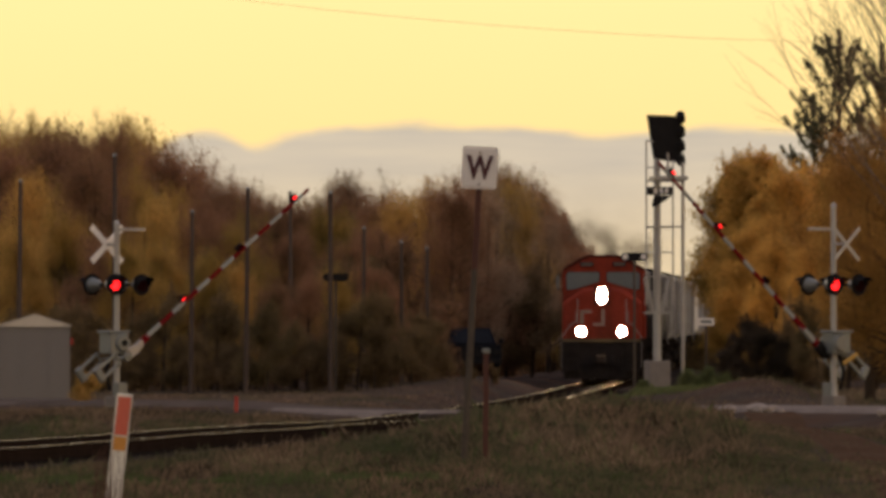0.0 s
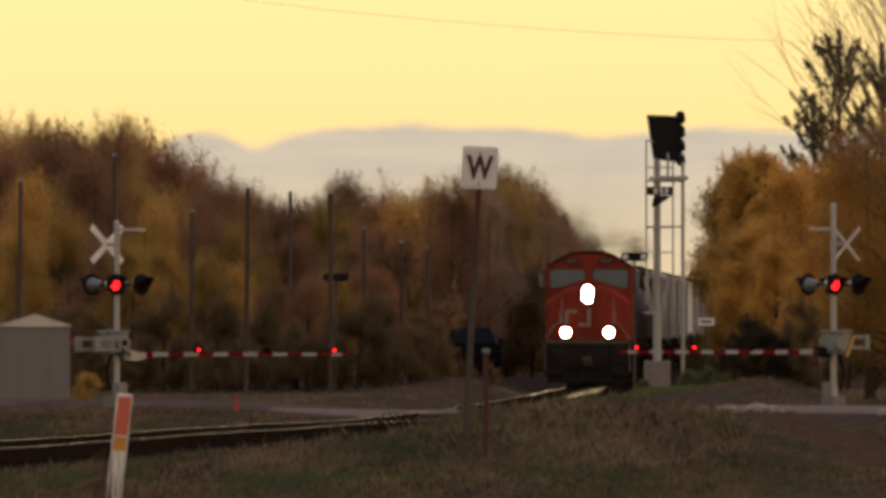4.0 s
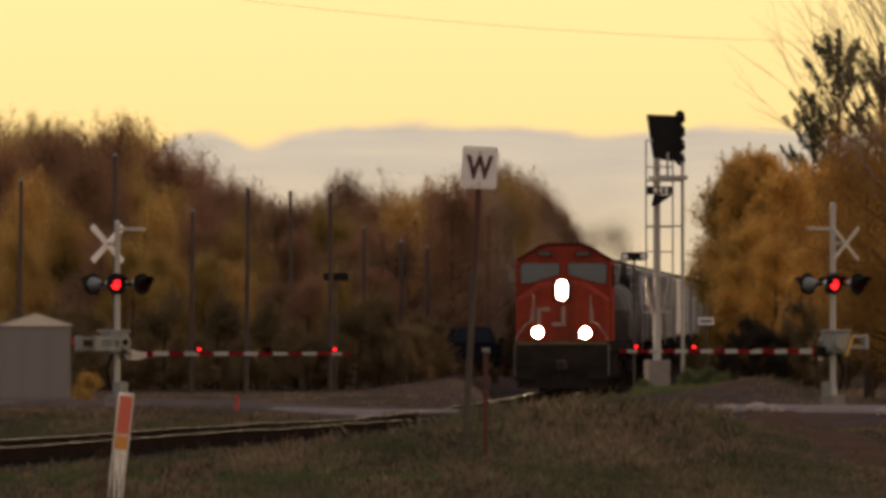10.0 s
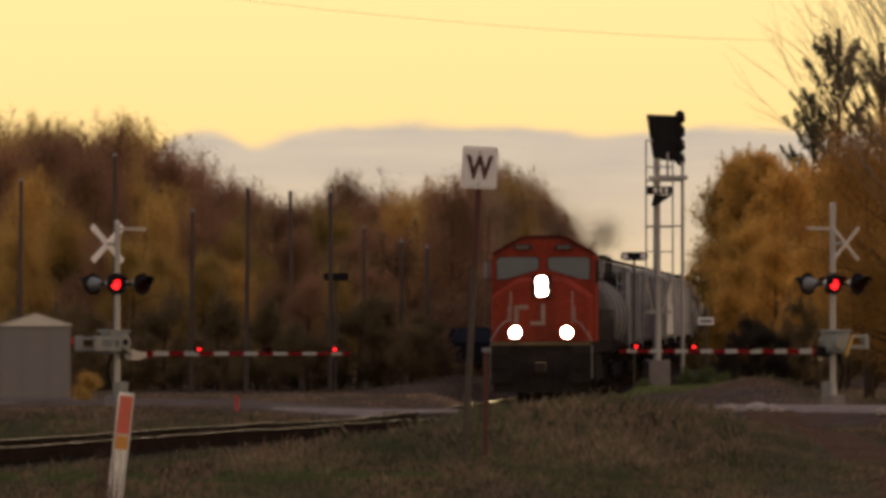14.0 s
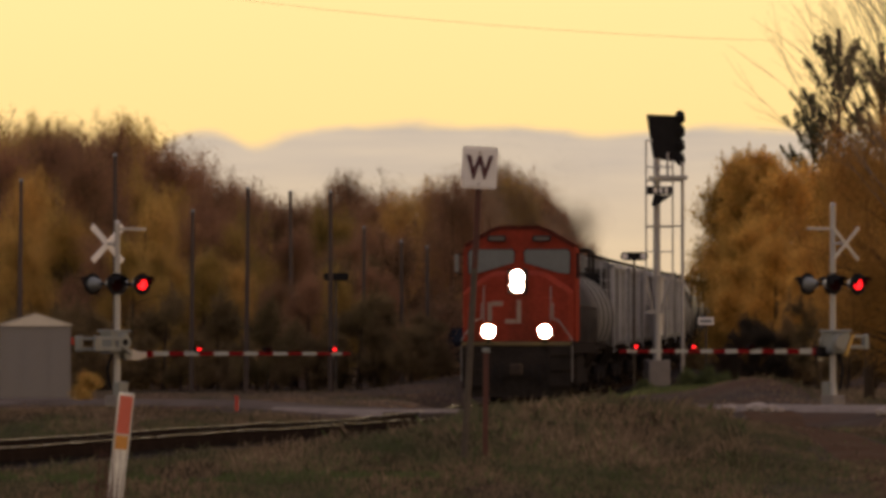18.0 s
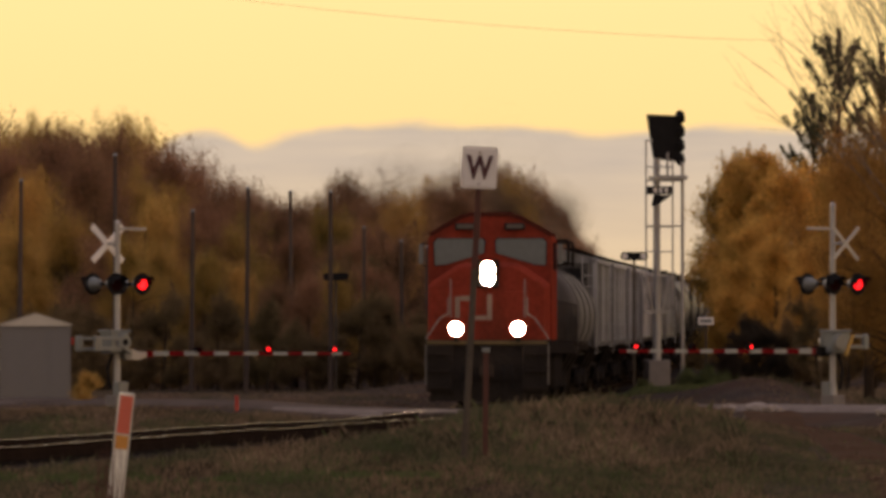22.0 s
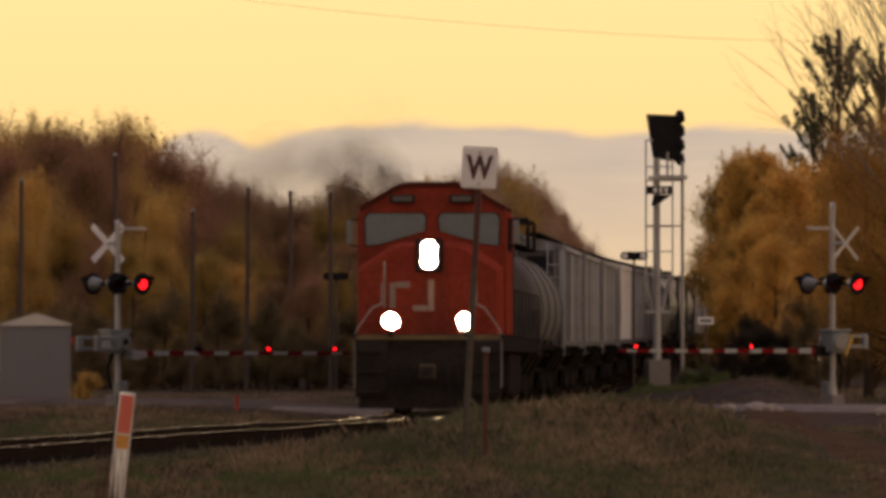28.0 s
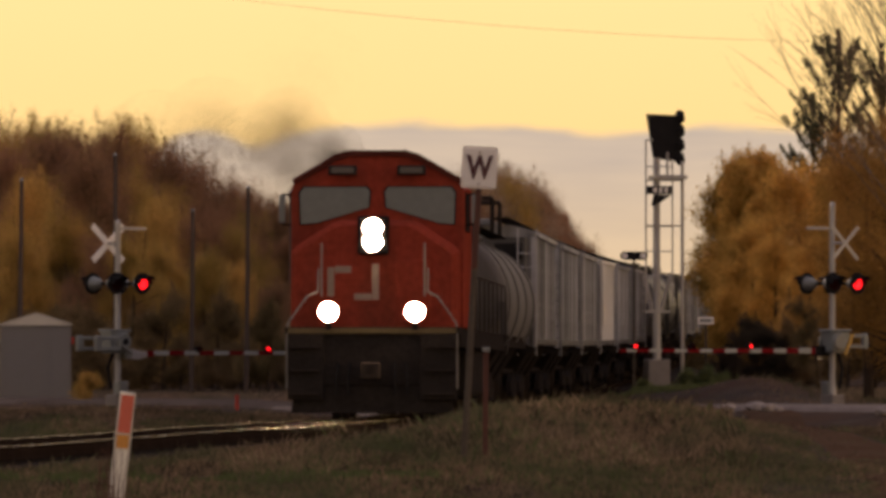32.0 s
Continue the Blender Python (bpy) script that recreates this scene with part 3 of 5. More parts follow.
def bogie(parent, y, n=2, base=1.75, r=0.46):
    for sx in (-1, 1):
        bm = bm_new()
        half = base * (n - 1) / 2
        prism(bm, [(y - half - 0.35, 0.38), (y - half - 0.3, 0.62), (y - 0.45, 0.80), (y + 0.45, 0.80), (y + half + 0.3, 0.62), (y + half + 0.35, 0.38), (y + half - 0.25, 0.42), (y + 0.4, 0.24), (y - 0.4, 0.24), (y - half + 0.25, 0.42)],
              sx * 0.96, sx * 1.08, "x")
        part("side_frame", bm, M["black_paint"], parent)
    part("bolster", box(bm_new(), -1.1, 1.1, y - 0.2, y + 0.2, 0.55, 0.85, 0.02), M["black_paint"], parent)
    return [wheelset(parent, y + base * (i - (n - 1) / 2), r) for i in range(n)]


def coupler(parent, y, way):
    bm = box(bm_new(), -0.09, 0.09, min(y, y + way * 0.55), max(y, y + way * 0.55), 0.78, 0.98, 0.02)
    box(bm, -0.17, 0.17, min(y, y + way * 0.25), max(y, y + way * 0.25), 0.72, 1.03, 0.04)
    part("coupler", bm, M["steel"], parent)


def logo_bars(y):
    """Plain pale bars on the nose."""
    spans = ((-0.82, -0.70, 2.10, 2.62), (-0.69, -0.40, 2.52, 2.64), (-0.02, 0.10, 2.04, 2.68), (-0.34, -0.03, 2.04, 2.15), (0.70, 0.82, 2.10, 2.66))
    return [box(bm_new(), a, b, y - 0.012, y, c, d) for a, b, c, d in spans]


def build_loco():
    L = thing("locomotive", Matrix(), "red and black diesel freight locomotive with lit headlights", "locomotive")
    red, blk = M["red_paint"], M["black_paint"]
    # cab shell with a clipped roof
    cab = [(-1.56, 1.55), (1.56, 1.55), (1.56, 4.08), (1.48, 4.20), (0.72, 4.62), (0.5, 4.68), (-0.5, 4.68), (-0.72, 4.62), (-1.48, 4.20), (-1.56, 4.08)]
    part("cab", prism(bm_new(), cab, 1.7, 4.6, bevel=0.03), red, L)
    roof = [(-1.50, 4.13), (-0.72, 4.57), (-0.5, 4.64), (0.5, 4.64), (0.72, 4.57), (1.50, 4.13), (1.54, 4.23), (0.75, 4.68), (0.5, 4.75), (-0.5, 4.75), (-0.75, 4.68), (-1.54, 4.23)]
    part("cab_roof", prism(bm_new(), roof, 1.66, 4.7), M["roof_red"], L, "sooty dark red cab roof")
    # nose: lower box with sloping shoulders
    nose = [(-1.50, 1.55), (1.50, 1.55), (1.50, 2.90), (1.38, 3.02), (0.80, 3.40), (0.62, 3.46), (-0.62, 3.46), (-0.80, 3.40), (-1.38, 3.02), (-1.50, 2.90)]
    bm = bm_new()
    loft(bm, [[(x * 0.93, 0.55, 1.55 + (z - 1.55) * 0.95) for x, z in nose], [(x * 0.985, 0.68, 1.55 + (z - 1.55) * 0.985) for x, z in nose], [(x, 0.9, z) for x, z in nose], [(x, 1.75, z + 0.03) for x, z in nose]])
    part("nose", bm, red, L)
    part("nose_door", box(bm_new(), 0.42, 1.02, 0.525, 0.56, 1.62, 2.75, 0.015), red, L)
    for bar in logo_bars(0.548):
        part("painted_bar", bar, M["pale"], L, "faded pale painted bar")
    # windows: two front panes with rising lower edges
    for s in (-1, 1):
        pr = [(s * 0.16, 3.72), (s * 0.70, 3.56), (s * 1.10, 3.44), (s * 1.38, 3.42), (s * 1.40, 3.98), (s * 1.32, 4.08), (s * 0.2, 4.08), (s * 0.14, 4.0)]
        w = part("windscreen", prism(bm_new(), pr, 1.665, 1.715), M["glass"], L, "windscreen pane tinted to imitate reflected sky")
        cx, cz = s * 0.77, 3.76
        fr = bm_new()
        ring = [(cx + (x - cx) * 1.045, cz + (z - cz) * 1.07) for x, z in pr]
        prism(fr, ring, 1.685, 1.72)
        part("window_gasket", fr, M["black"], w)
        nb = part("number_board", box(bm_new(), s * 0.62 - 0.26, s * 0.62 + 0.26, 1.52, 1.60, 4.30, 4.47, 0.02), M["hood_paint"], L)
        part("number_bar", box(bm_new(), s * 0.62 - 0.2, s * 0.62 + 0.2, 1.508, 1.525, 4.335, 4.435), M["dim_board"], nb, "dim number board")
        part("mirror", box(bm_new(), s * 1.74 - 0.06, s * 1.74 + 0.06, 1.9, 1.96, 3.45, 3.95, 0.015), M["galv"], L)
        part("mirror_arm", pipe(bm_new(), [(s * 1.56, 2.0, 3.95), (s * 1.74, 1.95, 3.97), (s * 1.74, 1.95, 3.42), (s * 1.56, 2.0, 3.40)], 0.015, 6), M["black"], L)
        part("side_window", box(bm_new(), s * 1.575 - 0.012, s * 1.575 + 0.012, 2.1, 3.5, 3.3, 4.0, 0.01), M["black"], L, "dark side window")
        # front handrails, steps and ditch lights
        part("front_handrail", pipe(bm_new(), [(s * 0.98, 0.50, 2.60), (s * 0.98, 0.42, 2.18), (s * 1.16, 0.25, 2.10), (s * 1.50, 0.18, 1.62), (s * 1.52, 0.16, 1.40), (s * 1.52, 0.16, 0.55)], 0.016, 8), M["white_paint"], L, "white painted handrail")
        part("grab_iron", pipe(bm_new(), [(s * 0.92, 0.47, 3.05), (s * 0.92, 0.45, 2.1)], 0.018, 6), M["white_paint"], L)
        part("step_well", box(bm_new(), s * 1.18 - 0.32, s * 1.18 + 0.32, 0.12, 0.55, 0.35, 1.42, 0.02), blk, L)
        for z in (0.45, 0.82, 1.18):
            part("step", box(bm_new(), s * 1.22 - 0.28, s * 1.22 + 0.28, 0.04, 0.35, z, z + 0.03), M["hood_paint"], L, "grimy step")
        dl = part("ditch_light", tube(bm_new(), (s * 0.77, 0.26, 1.82), (s * 0.77, 0.06, 1.82), 0.11, 0.19, 20), M["black"], L)
        part("lens", tube(bm_new(), (s * 0.77, 0.07, 1.82), (s * 0.77, 0.045, 1.82), 0.17, 0.155, 20), M["head"], dl, "bright white lens")
        part("light_bracket", box(bm_new(), s * 0.77 - 0.05, s * 0.77 + 0.05, 0.1, 0.24, 1.50, 1.75), blk, L)
    # headlight pair in the nose
    hl = part("headlight", box(bm_new(), -0.28, 0.28, 0.44, 0.72, 2.84, 3.54, 0.05), M["black"], L)
    for z in (3.07, 3.32):
        part("lens", tube(bm_new(), (0, 0.445, z), (0, 0.42, z), 0.165, 0.15, 20), M["head"], hl, "bright white lens")
    # deck, pilot, coupler
    part("front_deck", box(bm_new(), -1.55, 1.55, 0.15, 1.8, 1.42, 1.55, 0.01), blk, L)
    part("deck_edge", box(bm_new(), -1.5, 1.5, 0.13, 0.152, 1.44, 1.53), M["yellow_edge"], L, "yellow edge stripe")
    part("end_plate", box(bm_new(), -1.0, 1.0, 0.2, 0.3, 0.6, 1.42, 0.02), blk, L)
    bm = bm_new()
    prism(bm, [(-1.45, 0.12), (-1.35, 0.75), (1.35, 0.75), (1.45, 0.12)], 0.22, 0.42)
    part("snow_plough", bm, blk, L)
    coupler(L, -0.25, 1)
    for s in (-0.6, -0.4, 0.4, 0.6):
        part("air_hose", pipe(bm_new(), [(s, 0.18, 0.95), (s * 1.05, 0.08, 0.7), (s * 1.05, 0.05, 0.45)], 0.025, 6), M["black"], L)
    # long hood
    hood = [(-0.95, 1.55), (0.95, 1.55), (0.95, 4.25), (0.75, 4.45), (-0.75, 4.45), (-0.95, 4.25)]
    part("long_hood", prism(bm_new(), hood, 4.6, 19.4, bevel=0.02), M["hood_paint"], L, "black-grimed engine hood")
    part("radiator_section", box(bm_new(), -0.99, 0.99, 15.2, 18.9, 3.5, 4.2, 0.03), M["hood_paint"], L)
    for s in (-1, 1):
        for y in (15.4, 18.8):
            part("walkway_frame", pipe(bm_new(), [(s * 0.95, y, 3.7), (s * 0.95, y, 4.28), (s * 1.45, y, 4.28), (s * 1.45, y, 3.6)], 0.045, 8), blk, L, "dark pipe frame")
    part("exhaust_stack", box(bm_new(), -0.35, 0.35, 9.5, 10.6, 4.44, 4.78, 0.03), blk, L)
    part("dynamic_brake_grille", box(bm_new(), -0.98, 0.98, 5.2, 7.6, 3.6, 4.2, 0.02), blk, L)
    for i in range(3):
        part("roof_fan", tube(bm_new(), (0, 15.9 + i * 1.15, 4.44), (0, 15.9 + i * 1.15, 4.56), 0.5, 0.5, 20), blk, L)
    part("horn", tube(bm_new(), (-0.3, 6.6, 4.56), (-0.3, 6.1, 4.56), 0.04, 0.11, 12), M["steel"], L)
    part("antenna", tube(bm_new(), (0.4, 3.4, 4.74), (0.4, 3.4, 4.82), 0.03), M["black"], L)
    part("underframe", box(bm_new(), -1.5, 1.5, 1.8, 20.0, 1.2, 1.55, 0.02), blk, L)
    part("fuel_tank", box(bm_new(), -1.4, 1.4, 7.6, 12.6, 0.35, 1.2, 0.12), blk, L)
    part("rear_platform", box(bm_new(), -1.55, 1.55, 19.4, 20.2, 1.40, 1.55), blk, L)
    for s in (-1, 1):
        pts = [(s * 1.52, 4.7, 2.55), (s * 1.52, 19.9, 2.55)]
        part("side_handrail", pipe(bm_new(), pts, 0.02, 6), M["steel"], L)
        for i in range(9):
            part("stanchion", tube(bm_new(), (s * 1.52, 4.8 + i * 1.88, 1.5), (s * 1.52, 4.8 + i * 1.88, 2.56), 0.018, 0.018, 6), M["steel"], L)
    ws = bogie(L, 3.9, 3, 1.85, 0.51) + bogie(L, 16.4, 3, 1.85, 0.51)
    coupler(L, 20.5, -1)
    return L, ws


CAR = 15.9


def car_under(C, body, trim, post_top=3.9):
    part("centre_sill", box(bm_new(), -0.35, 0.35, 0.35, CAR - 0.35, 0.95, 1.25), M["black_paint"], C)
    ws = bogie(C, 2.3) + bogie(C, CAR - 2.3)
    coupler(C, 0.0, 1); coupler(C, CAR, -1)
    for i in range(3):
        y = 4.6 + i * 3.35
        bm = bm_new()
        loft(bm, [[(-1.35, y - 1.5, 1.5), (1.35, y - 1.5, 1.5), (1.35, y + 1.5, 1.5), (-1.35, y + 1.5, 1.5)], [(-0.6, y - 0.4, 0.42), (0.6, y - 0.4, 0.42), (0.6, y + 0.4, 0.42), (-0.6, y + 0.4, 0.42)]])
        part("discharge_chute", bm, M["black_paint"], C)
    for e in (0.45, CAR - 0.75):
        part("end_platform", box(bm_new(), -1.5, 1.5, e, e + 0.3, 1.15, 1.30), M["black_paint"], C)
        for s in (-1, 1):
            part("corner_post", box(bm_new(), s * 1.42 - 0.05, s * 1.42 + 0.05, e + 0.1, e + 0.2, 1.3, post_top), trim, C)
            bm = bm_new()
            for k in range(int((post_top - 1.0) / 0.33)):
                tube(bm, (s * 1.5, e + 0.05, 1.2 + k * 0.33), (s * 1.06, e + 0.05, 1.2 + k * 0.33), 0.015, 0.015, 5)
            for xx in (1.5, 1.06):
                tube(bm, (s * xx, e + 0.05, 1.1), (s * xx, e + 0.05, post_top + 0.2), 0.015, 0.015, 5)
            part("ladder", bm, trim, C)
    return ws


def car_roof(C, body, z):
    part("running_board", box(bm_new(), -0.85, -0.45, 0.5, CAR - 0.5, z + 0.12, z + 0.15), M["black_paint"], C)
    part("running_board", box(bm_new(), 0.45, 0.85, 0.5, CAR - 0.5, z + 0.12, z + 0.15), M["black_paint"], C)
    for i in range(5):
        y = 2.6 + i * 2.67
        part("roof_hatch", box(bm_new(), -0.35, 0.35, y - 0.9, y + 0.9, z - 0.02, z + 0.14, 0.03), body, C)


def round_hopper(material):
    """Covered hopper with curved sides and hoop straps."""
    C = thing("round_hopper_car", Matrix(), "grimy grey cylindrical covered hopper wagon", "rail wagon", "hopper wagons of the train")
    prof = [(1.52 * math.cos(radians(a)), 2.22 + 1.50 * math.sin(radians(a))) for a in range(-40, 81, 6)]
    prof = prof + [(-x, z) for x, z in prof[::-1]]
    bm = bm_new()
    loft(bm, [[(x * 0.86, 0.62, 2.3 + (z - 2.3) * 0.88) for x, z in prof], [(x * 0.97, 0.78, 2.3 + (z - 2.3) * 0.97) for x, z in prof], [(x, 1.0, z) for x, z in prof], [(x, CAR - 1.0, z) for x, z in prof], [(x * 0.97, CAR - 0.78, 2.3 + (z - 2.3) * 0.97) for x, z in prof], [(x * 0.86, CAR - 0.62, 2.3 + (z - 2.3) * 0.88) for x, z in prof]])
    part("body", bm, material, C, smooth=True)
    part("side_sill", box(bm_new(), -1.3, 1.3, 0.6, CAR - 0.6, 1.24, 1.44, 0.02), M["black_paint"], C)
    for i in range(4):
        y = 1.6 + i * (CAR - 3.2) / 3
        b2 = bm_new()
        prism(b2, [(x * 1.02, 2.3 + (z - 2.3) * 1.012) for x, z in prof], y - 0.35, y + 0.35)
        part("hoop_strap", b2, M["hopper_end"] if i % 2 else material, C)
    car_roof(C, material, 3.70)
    return C, car_under(C, material, material, 2.2)


def ribbed_hopper(material, name="ribbed_hopper_car", label="grey ribbed covered hopper wagon with rust streaks"):
    C = thing(name, Matrix(), label, "rail wagon", "hopper wagons of the train")
    side = [(-1.40, 1.35), (1.40, 1.35), (1.40, 3.98), (1.28, 4.10), (0.8, 4.22), (-0.8, 4.22), (-1.28, 4.10), (-1.40, 3.98)]
    bm = bm_new()
    prism(bm, side, 1.9, CAR - 1.9)
    silver = name == "silver_hopper_car"
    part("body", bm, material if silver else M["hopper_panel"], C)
    for e, w in ((1.9, -1), (CAR - 1.9, 1)):
        b = bm_new()
        loft(b, [[(-1.22, e, 1.9), (1.22, e, 1.9), (1.22, e, 3.9), (-1.22, e, 3.9)], [(-1.22, e + w * 1.35, 3.2), (1.22, e + w * 1.35, 3.2), (1.22, e + w * 1.35, 3.9), (-1.22, e + w * 1.35, 3.9)]])
        # grey wagons: slope sheets coloured dark to imitate the shade between wagons
        part("slope_sheet", b, M["hopper_bright"] if silver else M["hopper_end"], C)
        # flat black plate stands in for the dark inside of an opening
        part("end_opening", box(bm_new(), 0.5, 1.15, e + w * 1.352 - 0.01, e + w * 1.352 + 0.01, 3.35, 3.75), M["black"], C)
    rib = to_mesh("rib", prism(bm_new(), [(-0.10, 1.35), (0.10, 1.35), (0.10, 3.98), (-0.10, 3.98)], 0, 0.045, "x", 0.012), material if silver else M["hopper_rib"])
    gap = (CAR - 4.0) / 6
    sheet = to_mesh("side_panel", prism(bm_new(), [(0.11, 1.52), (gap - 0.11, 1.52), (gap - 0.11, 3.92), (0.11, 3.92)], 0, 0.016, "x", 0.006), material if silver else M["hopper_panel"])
    for s in (-1, 1):
        part("side_sill", box(bm_new(), s * 1.42 - 0.06, s * 1.42 + 0.06, 1.5, CAR - 1.5, 1.36, 1.50, 0.01), M["hopper_end"], C)
        part("top_rail", box(bm_new(), s * 1.42 - 0.06, s * 1.42 + 0.06, 1.5, CAR - 1.5, 3.93, 4.05, 0.01), material, C)
        for i in range(7):
            ob = part("rib", rib, None, C)
            ob.location = (1.40 if s > 0 else -1.445, 2.0 + i * gap, 0)
            if i < 6:
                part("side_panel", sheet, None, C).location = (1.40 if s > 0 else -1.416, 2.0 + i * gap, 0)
        if silver:
            part("gusset", prism(bm_new(), [(1.7, 3.9), (4.6, 3.9), (3.0, 2.0), (1.9, 2.0)], s * 1.38, s * 1.53, "x"), M["hopper_bright"], C, "bright silver gusset sheet")
    car_roof(C, material, 4.22)
    return C, car_under(C, material, M["hopper_rib"])


def tank_car():
    C = thing("tank_car", Matrix(), "black tank wagon with a top platform", "rail wagon", "tank wagons of the train")
    part("tank", tube(bm_new(), (0, 1.0, 2.75), (0, CAR - 1.0, 2.75), 1.45, 1.45, 28), M["car_black"], C)
    for a, b in ((1.0, 0.6), (CAR - 1.0, CAR - 0.6)):
        part("tank_end", tube(bm_new(), (0, a, 2.75), (0, b, 2.75), 1.45, 0.9, 28), M["car_black"], C)
    part("dome", tube(bm_new(), (0, CAR / 2, 4.1), (0, CAR / 2, 4.55), 0.5, 0.5, 16), M["car_black"], C)
    part("platform", box(bm_new(), -1.2, 1.2, CAR / 2 - 1.2, CAR / 2 + 1.2, 4.15, 4.22), M["black_paint"], C)
    return C, car_under(C, M["car_black"], M["car_black"])


loco, loco_wheels = build_loco()
raise_body(loco, 0.10)
train = [(loco, 0.0)]
r1, r1w = round_hopper(M["hopper_dark"])
g1, g1w = ribbed_hopper(M["hopper"])
b1, b1w = ribbed_hopper(M["hopper_bright"], "silver_hopper_car", "pale silver covered hopper wagon with bright end sheets")
k1, k1w = tank_car()
for wagon in (r1, g1, b1, k1):
    raise_body(wagon, 0.15)
order = [r1, g1, "g", "g", b1, "g", "g", "r", k1, "k", "k", "g", "g", "r", "k", "g"]
spare = {"g": g1, "r": r1, "k": k1}
for i, o in enumerate(order):
    ob = copy_thing(spare[o], Matrix()) if isinstance(o, str) else o
    train.append((ob, 20.5 + CAR * i))


def front_y(t):
    """Distance of the locomotive's front from the start, in metres, as the train gathers speed."""
    return 16940.0 * (0.01389 - 1.94e-4 * t - 1.17e-6 * t * t)


# ---------------------------------------------------------------- crossing gates
PIVOT = (0.30, 1.21)
FLAPS = []
GATE_LEAD, ARM_LEAD = (0.02, 0.05), (-0.066, 0.03)


def crossing_lamp(G, x, face, phase):
    """A round lamp on the cross arm: backing plate, housing, hood, always-lit red lens and an added turning shutter
    that imitates its flashing.
    """
    y, z, n = face * 0.42, 2.74, 14
    lamp = part("lamp", tube(bm_new(), (x, y - face * 0.22, z), (x, y, z), 0.11, 0.17, 20), M["galv"], G, "grey lamp housing")
    part("backing_plate", tube(bm_new(), (x, y, z), (x, y + face * 0.015, z), 0.25, 0.25, 24), M["black"], lamp)
    part("housing_dome", tube(tube(bm_new(), (x, y - face * 0.22, z), (x, y - face * 0.27, z), 0.11, 0.085, 20), (x, y - face * 0.27, z), (x, y - face * 0.295, z), 0.085, 0.04, 20), M["galv"], lamp)
    bm = bm_new()
    for a0, a1, ln in ((-5, 30, 0.16), (30, 150, 0.30), (150, 185, 0.16)):
        ang = [radians(a0 + (a1 - a0) * i / n) for i in range(n + 1)]
        prism(bm, [(x + 0.175 * math.cos(a), z + 0.175 * math.sin(a)) for a in ang] + [(x + 0.16 * math.cos(a), z + 0.16 * math.sin(a)) for a in ang[::-1]], y + face * 0.01, y + face * ln)
    part("hood", bm, M["black"], lamp)
    part("lens", tube(bm_new(), (x, y + face * 0.014, z), (x, y + face * 0.028, z), 0.132, 0.11, 20), M["red_lit"], lamp, "red lens")
    part("arm_bracket", tube(bm_new(), (x, 0, z), (x, y - face * 0.2, z), 0.03, 0.03, 8), M["black"], lamp)
    # added part: covers the glowing lens while the lamp is meant to be off
    sh = part("shutter", tube(bm_new(), (0, -0.004, -0.152), (0, 0.004, -0.152), 0.156, 0.156, 20), M["red_off"], lamp, "added shutter hiding the lit lens to imitate flashing")
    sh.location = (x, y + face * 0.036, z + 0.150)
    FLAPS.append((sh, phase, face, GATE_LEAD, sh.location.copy()))


